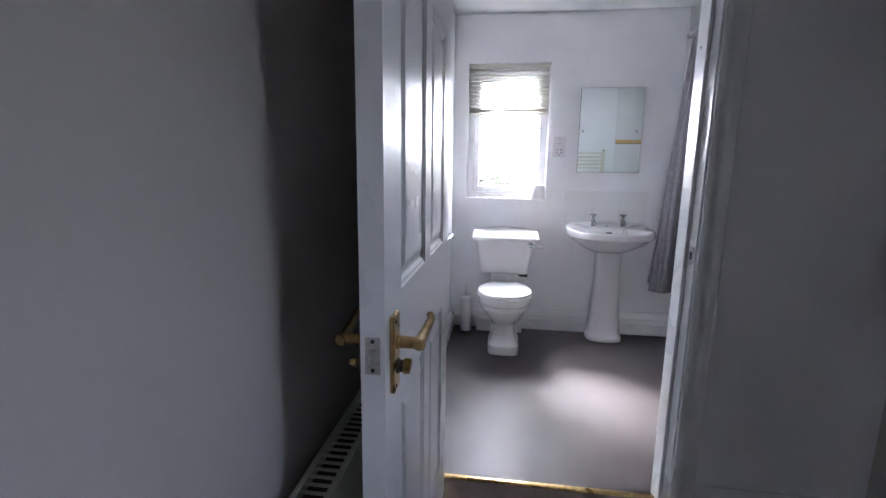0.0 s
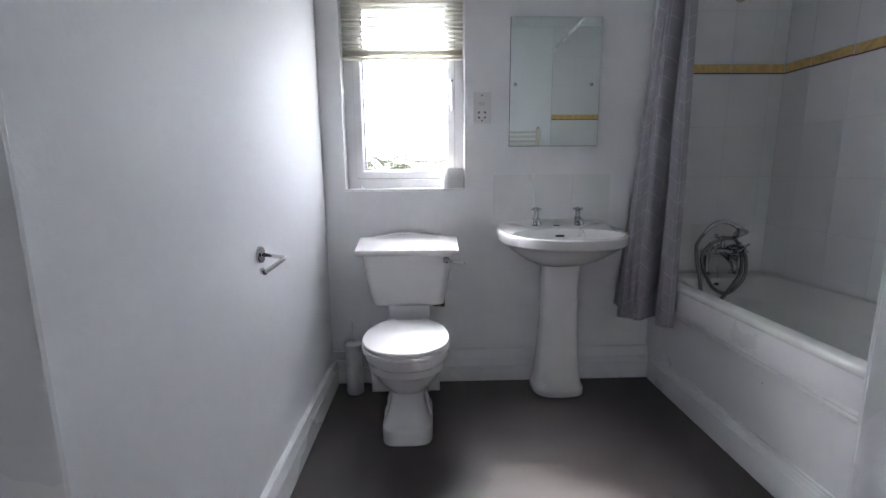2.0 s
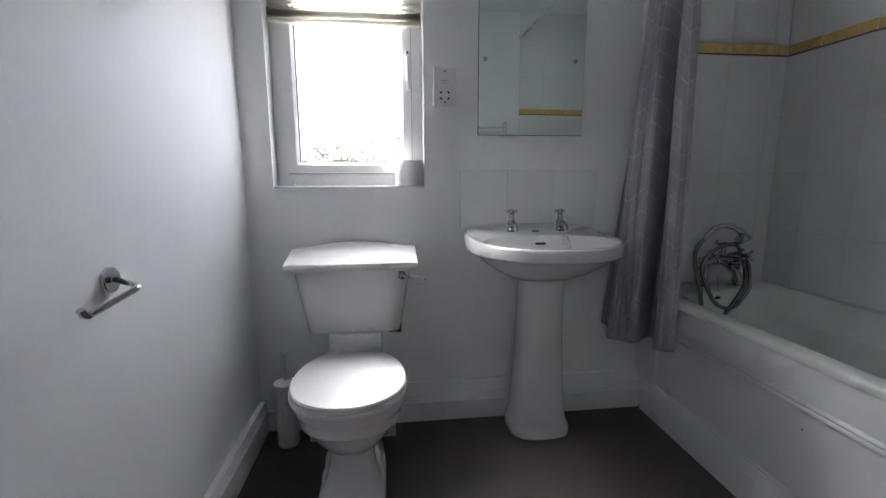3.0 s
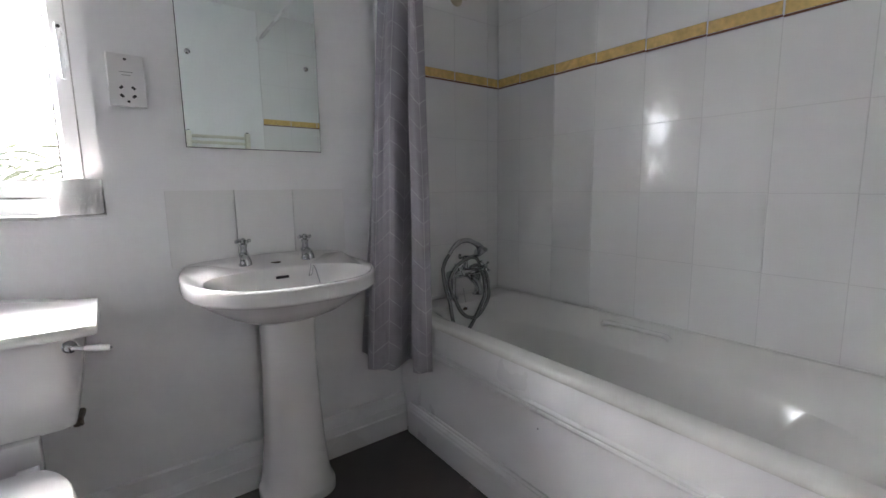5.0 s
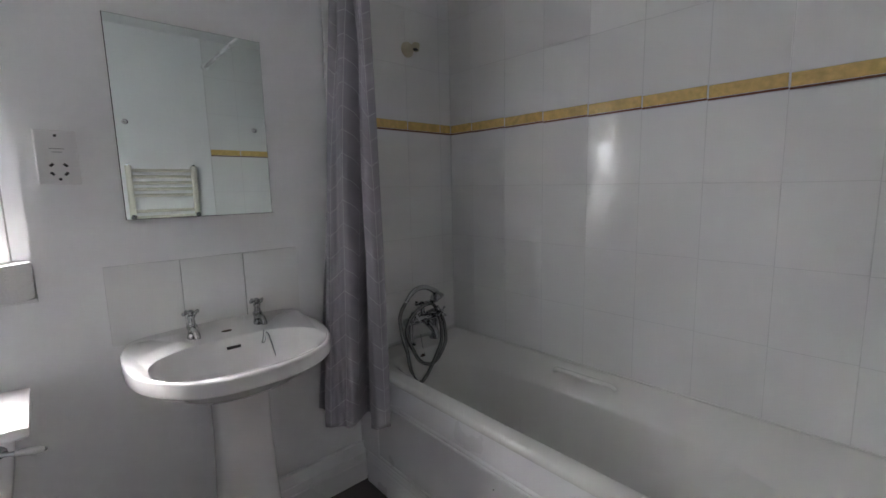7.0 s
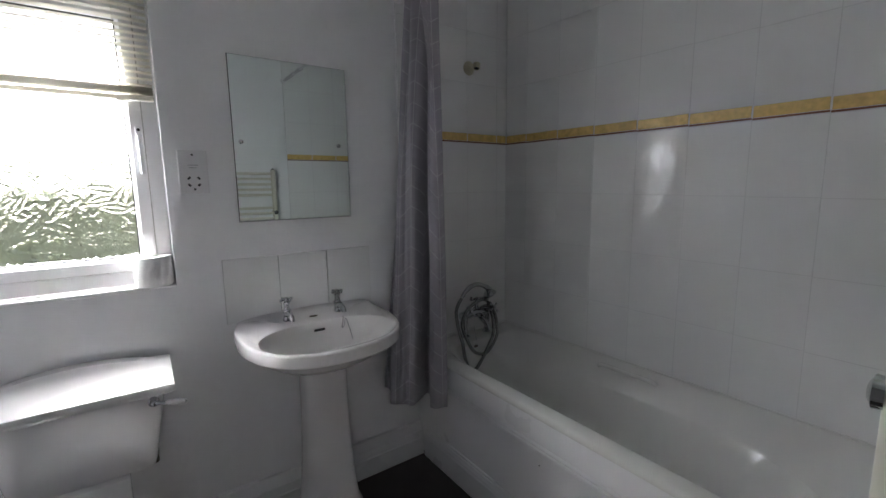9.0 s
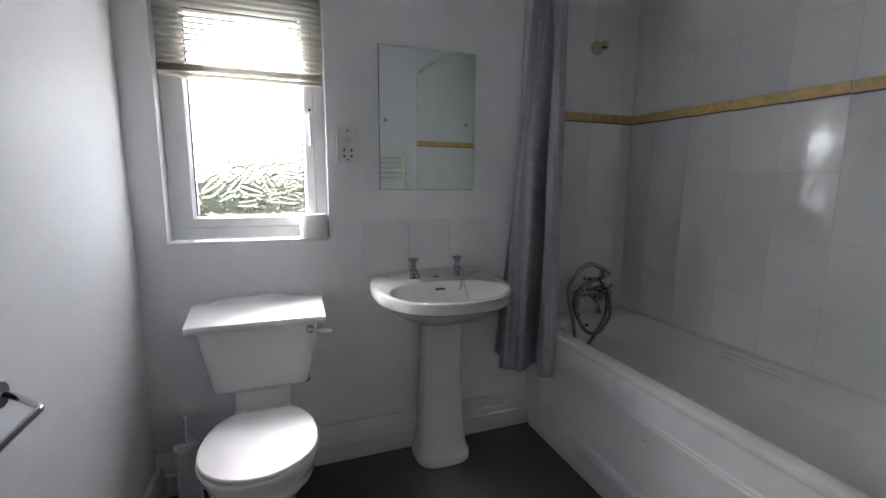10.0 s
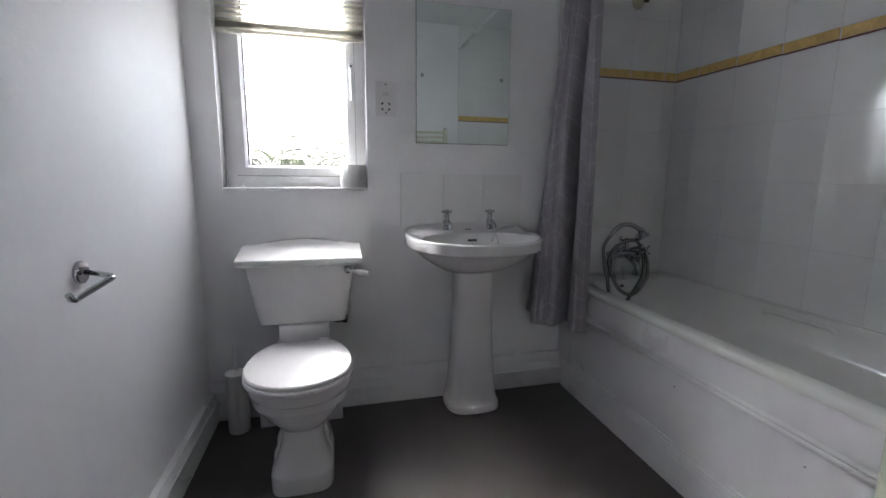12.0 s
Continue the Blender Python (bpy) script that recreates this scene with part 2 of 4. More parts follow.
def doorway():
    frame_ob = thing("door_frame", (DX0, 1.14, 0), "white gloss painted door frame with moulded architrave", "door frame")
    frame_ob["kind"] = "structure"
    bm = box(DX0 - 0.03, DX0, YH, YB, 0, 2.03, 0.002)
    part("lining", bm, GLOSS, frame_ob)
    part("lining", box(DX1, DX1 + 0.03, YH, YB, 0, 2.03, 0.002), GLOSS, frame_ob)
    part("lining", box(DX0, DX1, YH, YB, 2.0, 2.03, 0.002), GLOSS, frame_ob)
    part("stop", box(DX0 + 0.0005, DX0 + 0.010, 1.110, 1.185, 0, 1.987, 0.002), GLOSS, frame_ob)
    part("stop", box(DX1 - 0.013, DX1 - 0.0005, 1.110, 1.185, 0, 1.987, 0.002), GLOSS, frame_ob)
    part("stop", box(DX0, DX1, 1.110, 1.185, 1.987, 1.9995, 0.002), GLOSS, frame_ob)

    def arch(x, s):
        return [(x, YH), (x, YH - 0.012), (x + s * 0.006, YH - 0.016), (x + s * 0.02, YH - 0.016), (x + s * 0.028, YH - 0.011), (x + s * 0.048, YH - 0.013),
                (x + s * 0.056, YH - 0.02), (x + s * 0.066, YH - 0.021), (x + s * 0.07, YH - 0.016), (x + s * 0.07, YH)]
    part("architrave", prism(arch(DX1 + 0.006, 1), "z", 0, 2.07), GLOSS, frame_ob, smooth=True)
    part("architrave", prism(arch(DX0 - 0.006, -1), "z", 0, 2.07), GLOSS, frame_ob, smooth=True)
    part("architrave", box(DX0 - 0.076, DX1 + 0.076, YH - 0.016, YH, 2.0701, 2.14, 0.003), GLOSS, frame_ob)
    part("strike_plate", box(DX1 - 0.003, DX1, 1.070, 1.094, 0.925, 0.985, 0.0008), STEEL, frame_ob, "worn steel strike plate")
    bm = box(DX1 - 0.0045, DX1 - 0.0031, 1.076, 1.088, 0.942, 0.968)
    part("strike_hole", bm, DARK, frame_ob, "dark latch hole in the strike plate")
    bm = lathe([(0.004, 0), (0.003, 0.001)], (DX1 - 0.0131, 1.15, 1.62), Euler((0, radians(-90), 0)).to_matrix(), 10)
    part("pin_hole", bm, DARK, frame_ob, "small dark pin hole")
    part("threshold_strip", prism([(1.135, 0.004), (1.14, 0.009), (1.15, 0.0105), (1.16, 0.009), (1.168, 0.0)], "x", DX0, DX1), BRASS, label="brass carpet threshold strip", category="threshold strip", smooth=True)


doorway()

DOOR_X0, DOOR_X1, DOOR_Y0, DOOR_Y1 = 0.148, 0.189, 0.225, 1.057
WOOD = material("embossed_gloss", (0.76, 0.76, 0.77), 0.3, vary=0.015)


def wood_relief(m):
    nt = m.node_tree
    b = nt.nodes["Principled BSDF"]
    geo = nt.nodes.new("ShaderNodeNewGeometry")
    mp = nt.nodes.new("ShaderNodeMapping")
    mp.inputs["Scale"].default_value = (1, 1, 0.09)
    w = nt.nodes.new("ShaderNodeTexNoise")
    w.inputs["Scale"].default_value, w.inputs["Detail"].default_value, w.inputs["Distortion"].default_value = 26, 3, 0.6
    k = nt.nodes.new("ShaderNodeMath")
    k.operation = "MULTIPLY"
    k.inputs[1].default_value = 9
    f = nt.nodes.new("ShaderNodeMath")
    f.operation = "PINGPONG"
    f.inputs[1].default_value = 0.5
    bp = nt.nodes.new("ShaderNodeBump")
    bp.inputs["Strength"].default_value, bp.inputs["Distance"].default_value = 0.38, 0.0008
    nt.links.new(geo.outputs["Position"], mp.inputs["Vector"])
    nt.links.new(mp.outputs[0], w.inputs["Vector"])
    nt.links.new(w.outputs["Fac"], k.inputs[0])
    nt.links.new(k.outputs[0], f.inputs[0])
    nt.links.new(f.outputs[0], bp.inputs["Height"])
    nt.links.new(bp.outputs[0], b.inputs["Normal"])


wood_relief(WOOD)


def door_face(x, out, panels, y0, y1, z0, z1):
    """One skin of the moulded door: flat stiles and rails, each panel sunk with a raised field."""
    bm = bmesh.new()
    ys = sorted({y0, y1, *(v for p in panels for v in p[:2])})
    zs = sorted({z0, z1, *(v for p in panels for v in p[2:])})

    def quad(a, b, c, d):
        bm.faces.new([bm.verts.new(p) for p in (a, b, c, d)])
    for ya, yb in zip(ys, ys[1:]):
        for za, zb in zip(zs, zs[1:]):
            if not any(p[0] <= ya and yb <= p[1] and p[2] <= za and zb <= p[3] for p in panels):
                quad((x, ya, za), (x, yb, za), (x, yb, zb), (x, ya, zb))
    steps = ((0, 0), (0.004, 0.003), (0.008, 0.0035), (0.016, 0.009), (0.022, 0.0095), (0.042, 0.002), (0.05, 0.0015))
    for pa, pb, pc, pd in panels:
        rings = [[(x - out * dep, pa + i, pc + i), (x - out * dep, pb - i, pc + i), (x - out * dep, pb - i, pd - i), (x - out * dep, pa + i, pd - i)] for i, dep in steps]
        for r0, r1 in zip(rings, rings[1:]):
            for i in range(4):
                quad(r0[i], r0[(i + 1) % 4], r1[(i + 1) % 4], r1[i])
        quad(*rings[-1])
    bmesh.ops.remove_doubles(bm, verts=bm.verts, dist=0.0001)
    bmesh.ops.recalc_face_normals(bm, faces=bm.faces)
    return bm


def door():
    d = thing("door_1", (DOOR_X0, DOOR_Y1, 0), "white gloss six-panel door with brass furniture, standing open", "door")
    d["kind"] = "structure"
    z0, z1 = 0.012, 1.985
    cols = ((DOOR_Y0 + 0.115, DOOR_Y0 + 0.367), (DOOR_Y1 - 0.385, DOOR_Y1 - 0.142))
    rows = ((0.22, 0.788), (0.998, 1.60), (1.70, 1.88))
    panels = [(a, b, c, e) for a, b in cols for c, e in rows]
    for x, out in ((DOOR_X1, 1), (DOOR_X0, -1)):
        part("panelled_skin", door_face(x, out, panels, DOOR_Y0, DOOR_Y1, z0, z1), WOOD, d)
    part("core", box(DOOR_X0 + 0.011, DOOR_X1 - 0.011, DOOR_Y0 + 0.001, DOOR_Y1 - 0.001, z0 + 0.001, z1 - 0.001), GLOSS, d)
    bm = box(DOOR_X0, DOOR_X1, DOOR_Y0, DOOR_Y0 + 0.03, z0, z1)
    box(DOOR_X0, DOOR_X1, DOOR_Y1 - 0.03, DOOR_Y1, z0, z1, bm=bm)
    bm.normal_update()
    for f in [f for f in bm.faces if abs(f.normal.x) > 0.9]:
        bm.faces.remove(f)
    part("edge", bm, GLOSS, d)
    xm = (DOOR_X0 + DOOR_X1) / 2
    part("latch_plate", box(xm - 0.0125, xm + 0.0125, DOOR_Y0 - 0.0015, DOOR_Y0, 0.884, 0.947, 0.0005), STEEL, d, "worn steel latch faceplate")
    bm = prism([(xm - 0.006, DOOR_Y0), (xm - 0.006, DOOR_Y0 - 0.008), (xm + 0.006, DOOR_Y0 - 0.002), (xm + 0.006, DOOR_Y0)], "z", 0.904, 0.926)
    part("latch_bolt", bm, STEEL, d, "bevelled latch bolt")
    for z in (0.940, 0.891):
        part("screw", lathe([(0.0035, 0), (0.003, 0.0008)], (xm, DOOR_Y0 - 0.0016, z), Euler((radians(90), 0, 0)).to_matrix(), 10), DARK, d)
    for x, s in ((DOOR_X1, 1), (DOOR_X0, -1)):
        y = DOOR_Y0 + 0.045
        p = part("handle_plate", box(min(x, x + s * 0.007), max(x, x + s * 0.009), y - 0.02, y + 0.02, 0.838, 0.974, 0.003), BRASS, d, "worn brass lever backplate")
        zl = 0.924
        collar = lathe([(0.0125, 0), (0.0125, 0.005), (0.0105, 0.007), (0.010, 0.030), (0.011, 0.036)], (x + s * 0.008, y, zl), Euler((0, radians(90 * s), 0)).to_matrix(), 20)
        part("lever_neck", collar, BRASS, p, "tarnished brass lever neck", smooth=True)
        pts = [(x + s * 0.047, y - 0.011, zl - 0.001), (x + s * 0.047, y - 0.006, zl - 0.001), (x + s * 0.047, y + 0.012, zl + 0.001), (x + s * 0.049, y + 0.045, zl + 0.005), (x + s * 0.052, y + 0.082, zl + 0.011), (x + s * 0.052, y + 0.094, zl + 0.015), (x + s * 0.048, y + 0.099, zl + 0.020)]
        part("lever", tube(pts, [0.008, 0.0115, 0.010, 0.0085, 0.0075, 0.0075, 0.006], 14), BRASS, p, "straight worn brass lever with a turned-up end", smooth=True)
        rose = lathe([(0.013, 0), (0.013, 0.004), (0.0105, 0.006), (0.0105, 0.012)], (x + s * 0.008, y, 0.881), Euler((0, radians(90 * s), 0)).to_matrix(), 20)
        part("turn_rose", rose, RUST, p, "dark tarnished rose", smooth=True)
        bm = box(-0.006, 0.006, -0.013, 0.013, 0, 0.014, 0.003)
        bmesh.ops.rotate(bm, verts=bm.verts, matrix=(Euler((0, radians(90 * s), 0)).to_matrix() @ Euler((0, 0, radians(35))).to_matrix()))
        bmesh.ops.translate(bm, verts=bm.verts, vec=(x + s * 0.019, y, 0.881))
        part("turn_knob", bm, BRASS, p, "brass privacy turn")
        for z, dy in ((0.962, -0.009), (0.866, 0.010), (0.849, -0.009)):
            part("screw", lathe([(0.004, 0), (0.003, 0.0012)], (x + s * 0.009, y + dy, z), Euler((0, radians(90 * s), 0)).to_matrix(), 10), DARK, p)
    for z in (0.25, 1.0, 1.75):
        part("hinge", tube([(DOOR_X1 - 0.004, DOOR_Y1 + 0.0035, z - 0.04), (DOOR_X1 - 0.004, DOOR_Y1 + 0.0035, z + 0.04)], 0.004), GLOSS, d, "painted butt hinge")


door()


# Dark brown for the sheet behind the radiator's grille slots.
SLOT_BROWN = material("slot_brown", (0.045, 0.03, 0.022), 0.95, grain=0.5, grain_scale=80, bump=0.002, bump_scale=80)


def radiator():
    r = thing("radiator", (0.0, 0.3, 0), "white panel radiator with slotted top grille on the hall wall", "radiator")
    x0, x1, y0, y1, z0, z1 = -0.042, 0.042, -0.75, 0.98, 0.09, 0.555
    part("front_panel", box(x1 - 0.012, x1, y0, y1, z0, z1 - 0.012, 0.004), CREAM, r)
    part("back_panel", box(x0, x0 + 0.012, y0, y1, z0, z1 - 0.012, 0.004), CREAM, r)
    part("end_panel", box(x0, x1, y1, y1 + 0.004, z0 + 0.02, z1), CREAM, r)
    part("end_panel", box(x0, x1, y0 - 0.004, y0, z0 + 0.02, z1), CREAM, r)
    bm = box(x0, x0 + 0.014, y0, y1, z1 - 0.012, z1)
    box(x1 - 0.014, x1, y0, y1, z1 - 0.012, z1, bm=bm)
    y = y0 + 0.01
    while y < y1:
        box(x0 + 0.014, x1 - 0.014, y, y + 0.0085, z1 - 0.003, z1 - 0.0005, bm=bm)
        y += 0.024
    part("grille", bm, CREAM, r, "slotted steel top grille with chipped paint")
    bm = bmesh.new()
    y = y0 + 0.01
    while y < y1 - 0.02:
        box(x0 + 0.016, x1 - 0.016, y, y + 0.002, z0 + 0.02, z1 - 0.03, bm=bm)
        y += 0.03
    part("convector", bm, STEEL, r)
    # Sheet added under the grille so that its slots look dark brown.
    part("inner_dust", box(x0 + 0.013, x1 - 0.013, y0, y1, z1 - 0.028, z1 - 0.024), SLOT_BROWN, r, "dark brown sheet added below the grille slots")
    for yb in (y0 + 0.2, y1 - 0.2):
        part("bracket", box(-0.06, x0, yb - 0.015, yb + 0.015, z0 + 0.05, z1 - 0.1), CREAM, r)


radiator()


# ---- window ----
def window():
    w = thing("window_1", (0.4, Y1 + 0.09, WZ0), "white uPVC casement window with leaf-patterned obscure glass", "window")
    w["kind"] = "structure"
    ya, yb = Y1 + 0.075, Y1 + 0.14

    def ring(name, x0, x1, z0, z1, t, y0, y1, bev, lab=""):
        bm = bmesh.new()
        outer = [(x0, z0), (x1, z0), (x1, z1), (x0, z1)]
        inner = [(x0 + t, z0 + t), (x1 - t, z0 + t), (x1 - t, z1 - t), (x0 + t, z1 - t)]
        mid = [(x0 + t - bev, z0 + t - bev), (x1 - t + bev, z0 + t - bev), (x1 - t + bev, z1 - t + bev), (x0 + t - bev, z1 - t + bev)]
        loops = [[(x, y1, z) for x, z in outer], [(x, y0, z) for x, z in outer], [(x, y0, z) for x, z in mid], [(x, y0 + bev, z) for x, z in inner], [(x, y1, z) for x, z in inner]]
        vs = [[bm.verts.new(p) for p in lo] for lo in loops]
        for a, b in zip(vs, vs[1:] + vs[:1]):
            for i in range(4):
                bm.faces.new((a[i], a[(i + 1) % 4], b[(i + 1) % 4], b[i]))
        bmesh.ops.recalc_face_normals(bm, faces=bm.faces)
        return part(name, bm, UPVC, w, lab)
    ring("window_frame", WX0 + 0.001, WX1 - 0.001, WZ0 + 0.012, WZ1 - 0.001, 0.052, ya, yb, 0.006)
    gx0, gx1, gz0, gz1 = 0.196, 0.613, 1.142, 1.930
    ring("sash", 0.150, 0.659, 1.096, 1.976, 0.046, ya - 0.018, yb - 0.01, 0.012)
    gasket = ring("gasket", gx0 - 0.001, gx1 + 0.001, gz0 - 0.001, gz1 + 0.001, 0.0045, ya - 0.004, ya + 0.012, 0.001)
    gasket.data.materials.clear()
    gasket.data.materials.append(DARK)
    # Grey ring drawn as the shadow line between sash and frame.
    seal = ring("seal", 0.1465, 0.6625, 1.0925, 1.9795, 0.0045, ya - 0.0012, ya + 0.01, 0.001)
    seal.data.materials.clear()
    seal.data.materials.append(STEEL)
    h = part("handle_plate", box(0.636, 0.656, ya - 0.028, ya - 0.018, 1.47, 1.59, 0.004), UPVC, w, "white window handle")
    bm = tube([(0.646, ya - 0.03, 1.555), (0.646, ya - 0.045, 1.555), (0.646, ya - 0.05, 1.54), (0.647, ya - 0.05, 1.43)], [0.009, 0.009, 0.008, 0.006], 10)
    part("handle_lever", bm, UPVC, h, smooth=True)
    part("lock", lathe([(0.005, 0), (0.005, 0.002)], (0.646, ya - 0.028, 1.578), Euler((radians(90), 0, 0)).to_matrix(), 10), DARK, h)
    part("window_sill", box(WX0 + 0.001, WX1 - 0.001, Y1 - 0.004, ya, WZ0 + 0.0005, WZ0 + 0.012, 0.003), UPVC, w, "white painted window board")

    rng = np.random.default_rng(4)
    nx, nz = 190, 360
    xs, zs = np.linspace(gx0, gx1, nx), np.linspace(gz0, gz1, nz)
    gx, gz = np.meshgrid(xs, zs)
    relief = np.zeros_like(gx)
    for _ in range(260):
        cx, cz, a, size = rng.uniform(gx0, gx1), rng.uniform(gz0, gz1), rng.uniform(0, 2 * math.pi), rng.uniform(0.034, 0.062)
        u = ((gx - cx) * math.cos(a) + (gz - cz) * math.sin(a)) / size
        v = (-(gx - cx) * math.sin(a) + (gz - cz) * math.cos(a)) / size
        half = 0.42 * np.sqrt(np.clip(1 - u * u, 0, 1)) * (1 - 0.45 * u)
        inside = (np.abs(u) < 1) & (np.abs(v) < half)
        edge = np.clip((half - np.abs(v)) * 6, 0, 1)
        vein = 1 - 0.55 * np.exp(-(v * 14) ** 2) - 0.25 * np.abs(np.sin((u + np.abs(v) * 0.8) * 11)) ** 4
        relief = np.where(inside, 0.0024 * edge * vein, relief)
    verts = [(x, ya + 0.006 - r, z) for x, z, r in zip(gx.ravel(), gz.ravel(), relief.ravel())]
    back = len(verts)
    verts += [(x, ya + 0.011, z) for x, z in zip(gx.ravel(), gz.ravel())]
    faces = []
    for j in range(nz - 1):
        for i in range(nx - 1):
            k = j * nx + i
            faces.append((k, k + 1, k + nx + 1, k + nx))
    corners = [back, back + nx - 1, back + nx * nz - 1, back + nx * (nz - 1)]
    faces.append(tuple(corners[::-1]))
    border = [[j * nx for j in range(nz)], [j * nx + nx - 1 for j in range(nz)], list(range(nx)), list(range(nx * (nz - 1), nx * nz))]
    for line in border:
        for a, b in zip(line, line[1:]):
            faces.append((a, b, b + back, a + back))
    me = bpy.data.meshes.new("pane")
    me.from_pydata(verts, [], faces)
    me.polygons.foreach_set("use_smooth", [k < (nx - 1) * (nz - 1) for k in range(len(me.polygons))])
    glass = bpy.data.materials.new("obscure_glass")
    glass.use_nodes = True
    b = glass.node_tree.nodes["Principled BSDF"]
    b.inputs["Base Color"].default_value = (0.97, 0.99, 0.98, 1)
    b.inputs["Roughness"].default_value, b.inputs["IOR"].default_value, b.inputs["Transmission Weight"].default_value = 0.02, 1.45, 1.0
    me.materials.append(glass)
    pane = new("pane", me)
    pane.parent = w
    pane.matrix_parent_inverse = w.matrix_world.inverted()
    pane.visible_shadow = False
    tagged(pane, "obscure glass pane with embossed leaves")


window()


def blind():
    b = thing("venetian_blind", (0.4, Y1 + 0.04, WZ1), "cream venetian blind half raised in the window recess", "blind")
    yc = Y1 + 0.032
    x0, x1 = WX0 + 0.008, WX1 - 0.008
    part("headrail", box(x0, x1, yc - 0.014, yc + 0.014, WZ1 - 0.03, WZ1 - 0.002, 0.002), BLIND, b)
    part("bottom_rail", box(x0, x1, yc - 0.0125, yc + 0.0125, 1.672, 1.686, 0.003), BLIND, b)
    slat = bmesh.new()
    n = 6
    rows = []
    for x in (x0, x1):
        rows.append([slat.verts.new((x, yc + 0.0115 * math.cos(math.pi * i / n), 0.0025 * math.sin(math.pi * i / n) - 0.0017 * math.cos(math.pi * i / n))) for i in range(n + 1)])
    for i in range(n):
        slat.faces.new((rows[0][i], rows[1][i], rows[1][i + 1], rows[0][i + 1]))
    bmesh.ops.solidify(slat, geom=slat.faces[:], thickness=0.0006)
    z = 1.7225
    first = part("slat", slat, BLIND, b, smooth=True)
    first.location.z += z
    me = first.data
    zs = []
    while z + 0.0205 < WZ1 - 0.035:
        z += 0.0205
        zs.append(z)
    zs += [1.6925 + 0.0026 * k for k in range(9)]
    for z in zs:
        o = new("slat", me)
        o.parent = b
        o.matrix_parent_inverse = b.matrix_world.inverted()
        o.location.z = z
    for x in (x0 + 0.09, x1 - 0.09):
        part("ladder_cord", tube([(x, yc - 0.0135, 1.68), (x, yc - 0.0135, WZ1 - 0.03)], 0.0009, 6), BLIND, b)
        part("ladder_cord", tube([(x, yc + 0.0135, 1.68), (x, yc + 0.0135, WZ1 - 0.03)], 0.0009, 6), BLIND, b)
        part("cord_clip", box(x - 0.012, x + 0.012, yc - 0.0145, yc + 0.0145, 1.668, 1.6715, 0.001), BLIND, b)


blind()

roll = thing("toilet_roll", (0.645, 3.03, WZ0 + 0.012), "white toilet roll standing on the window board", "toilet roll")
prof = [(0.02, 0), (0.056, 0), (0.058, 0.004), (0.058, 0.098), (0.055, 0.102), (0.024, 0.101), (0.021, 0.097), (0.02, 0.0)]
part("paper", loft([[Vector((0.645 + r * math.cos(a), 3.022 + r * math.sin(a), WZ0 + 0.0125 + h)) for a in np.linspace(0, 2 * math.pi, 36, endpoint=False)] for r, h in prof], False, False), PAPER, roll, smooth=True)
part("core_tube", loft([[Vector((0.645 + 0.02 * math.cos(a), 3.022 + 0.02 * math.sin(a), WZ0 + 0.0125 + h)) for a in np.linspace(0, 2 * math.pi, 24, endpoint=False)] for h in (0.001, 0.0975)], False, False), material("card", (0.35, 0.27, 0.18), 0.9), roll)

clip = lathe([(0.012, 0), (0.012, 0.004), (0.004, 0.006), (0.004, 0.014)], (0.175, 3.03, WZ0 + 0.012), None, 12)
tagged(part("blind_clip", clip, PLASTIC), "small white plastic clip lying on the window board", "clip")


# ---- mirror and socket ----
def mirror():
    m = thing("mirror", (1.155, Y1, 1.55), "frameless rectangular mirror fixed with screws", "mirror")
    x0, x1, z0, z1 = 0.931, 1.377, 1.251, 1.857
    part("glass", box(x0, x1, Y1 - 0.009, Y1 - 0.0064, z0, z1), MIRROR, m, "mirror glass")
    part("backing", box(x0 - 0.0015, x1 + 0.0015, Y1 - 0.0062, Y1, z0 - 0.0015, z1 + 0.0015), DARK, m, "dark backing edge")
    for x in (0.956, 1.336):
        part("screw", lathe([(0.0085, 0), (0.0085, 0.001), (0.005, 0.0035), (0.001, 0.004)], (x, Y1 - 0.009, 1.548), Euler((radians(90), 0, 0)).to_matrix(), 14), CHROME, m, "chrome mirror screw cap")


mirror()


def shaver_socket():
    s = thing("shaver_socket", (0.785, Y1, 1.43), "white plastic shaver socket with small printed wording", "socket")
    part("back_box", box(0.748, 0.834, Y1 - 0.012, Y1, 1.364, 1.506, 0.003), PLASTIC, s)
    part("cover_plate", box(0.745, 0.837, Y1 - 0.02, Y1 - 0.012, 1.36, 1.51, 0.003), PLASTIC, s)
    turn = Euler((radians(90), 0, 0)).to_matrix()
    for dx in (-0.015, 0.015):
        for dz in (-0.012, 0.012):
            bm = box(-0.0055, 0.0055, -0.0005, 0.0005, -0.0035, 0.0035)
            bmesh.ops.rotate(bm, verts=bm.verts, matrix=Euler((0, radians(45 * (1 if dx * dz > 0 else -1)), 0)).to_matrix())
            bmesh.ops.translate(bm, verts=bm.verts, vec=(0.791 + dx, Y1 - 0.0205, 1.402 + dz))
            part("pin_hole", bm, DARK, s)
    for z in (1.495, 1.375):
        part("screw", lathe([(0.004, 0), (0.003, 0.0012)], (0.791, Y1 - 0.02, z), turn, 10), DARK, s)
    for z, w in ((1.458, 0.016), (1.449, 0.011)):
        part("print", box(0.791 - w, 0.791 + w, Y1 - 0.0207, Y1 - 0.02, z, z + 0.002), material("print_grey", (0.3, 0.3, 0.3), 0.6), s, "tiny unreadable grey print")


shaver_socket()


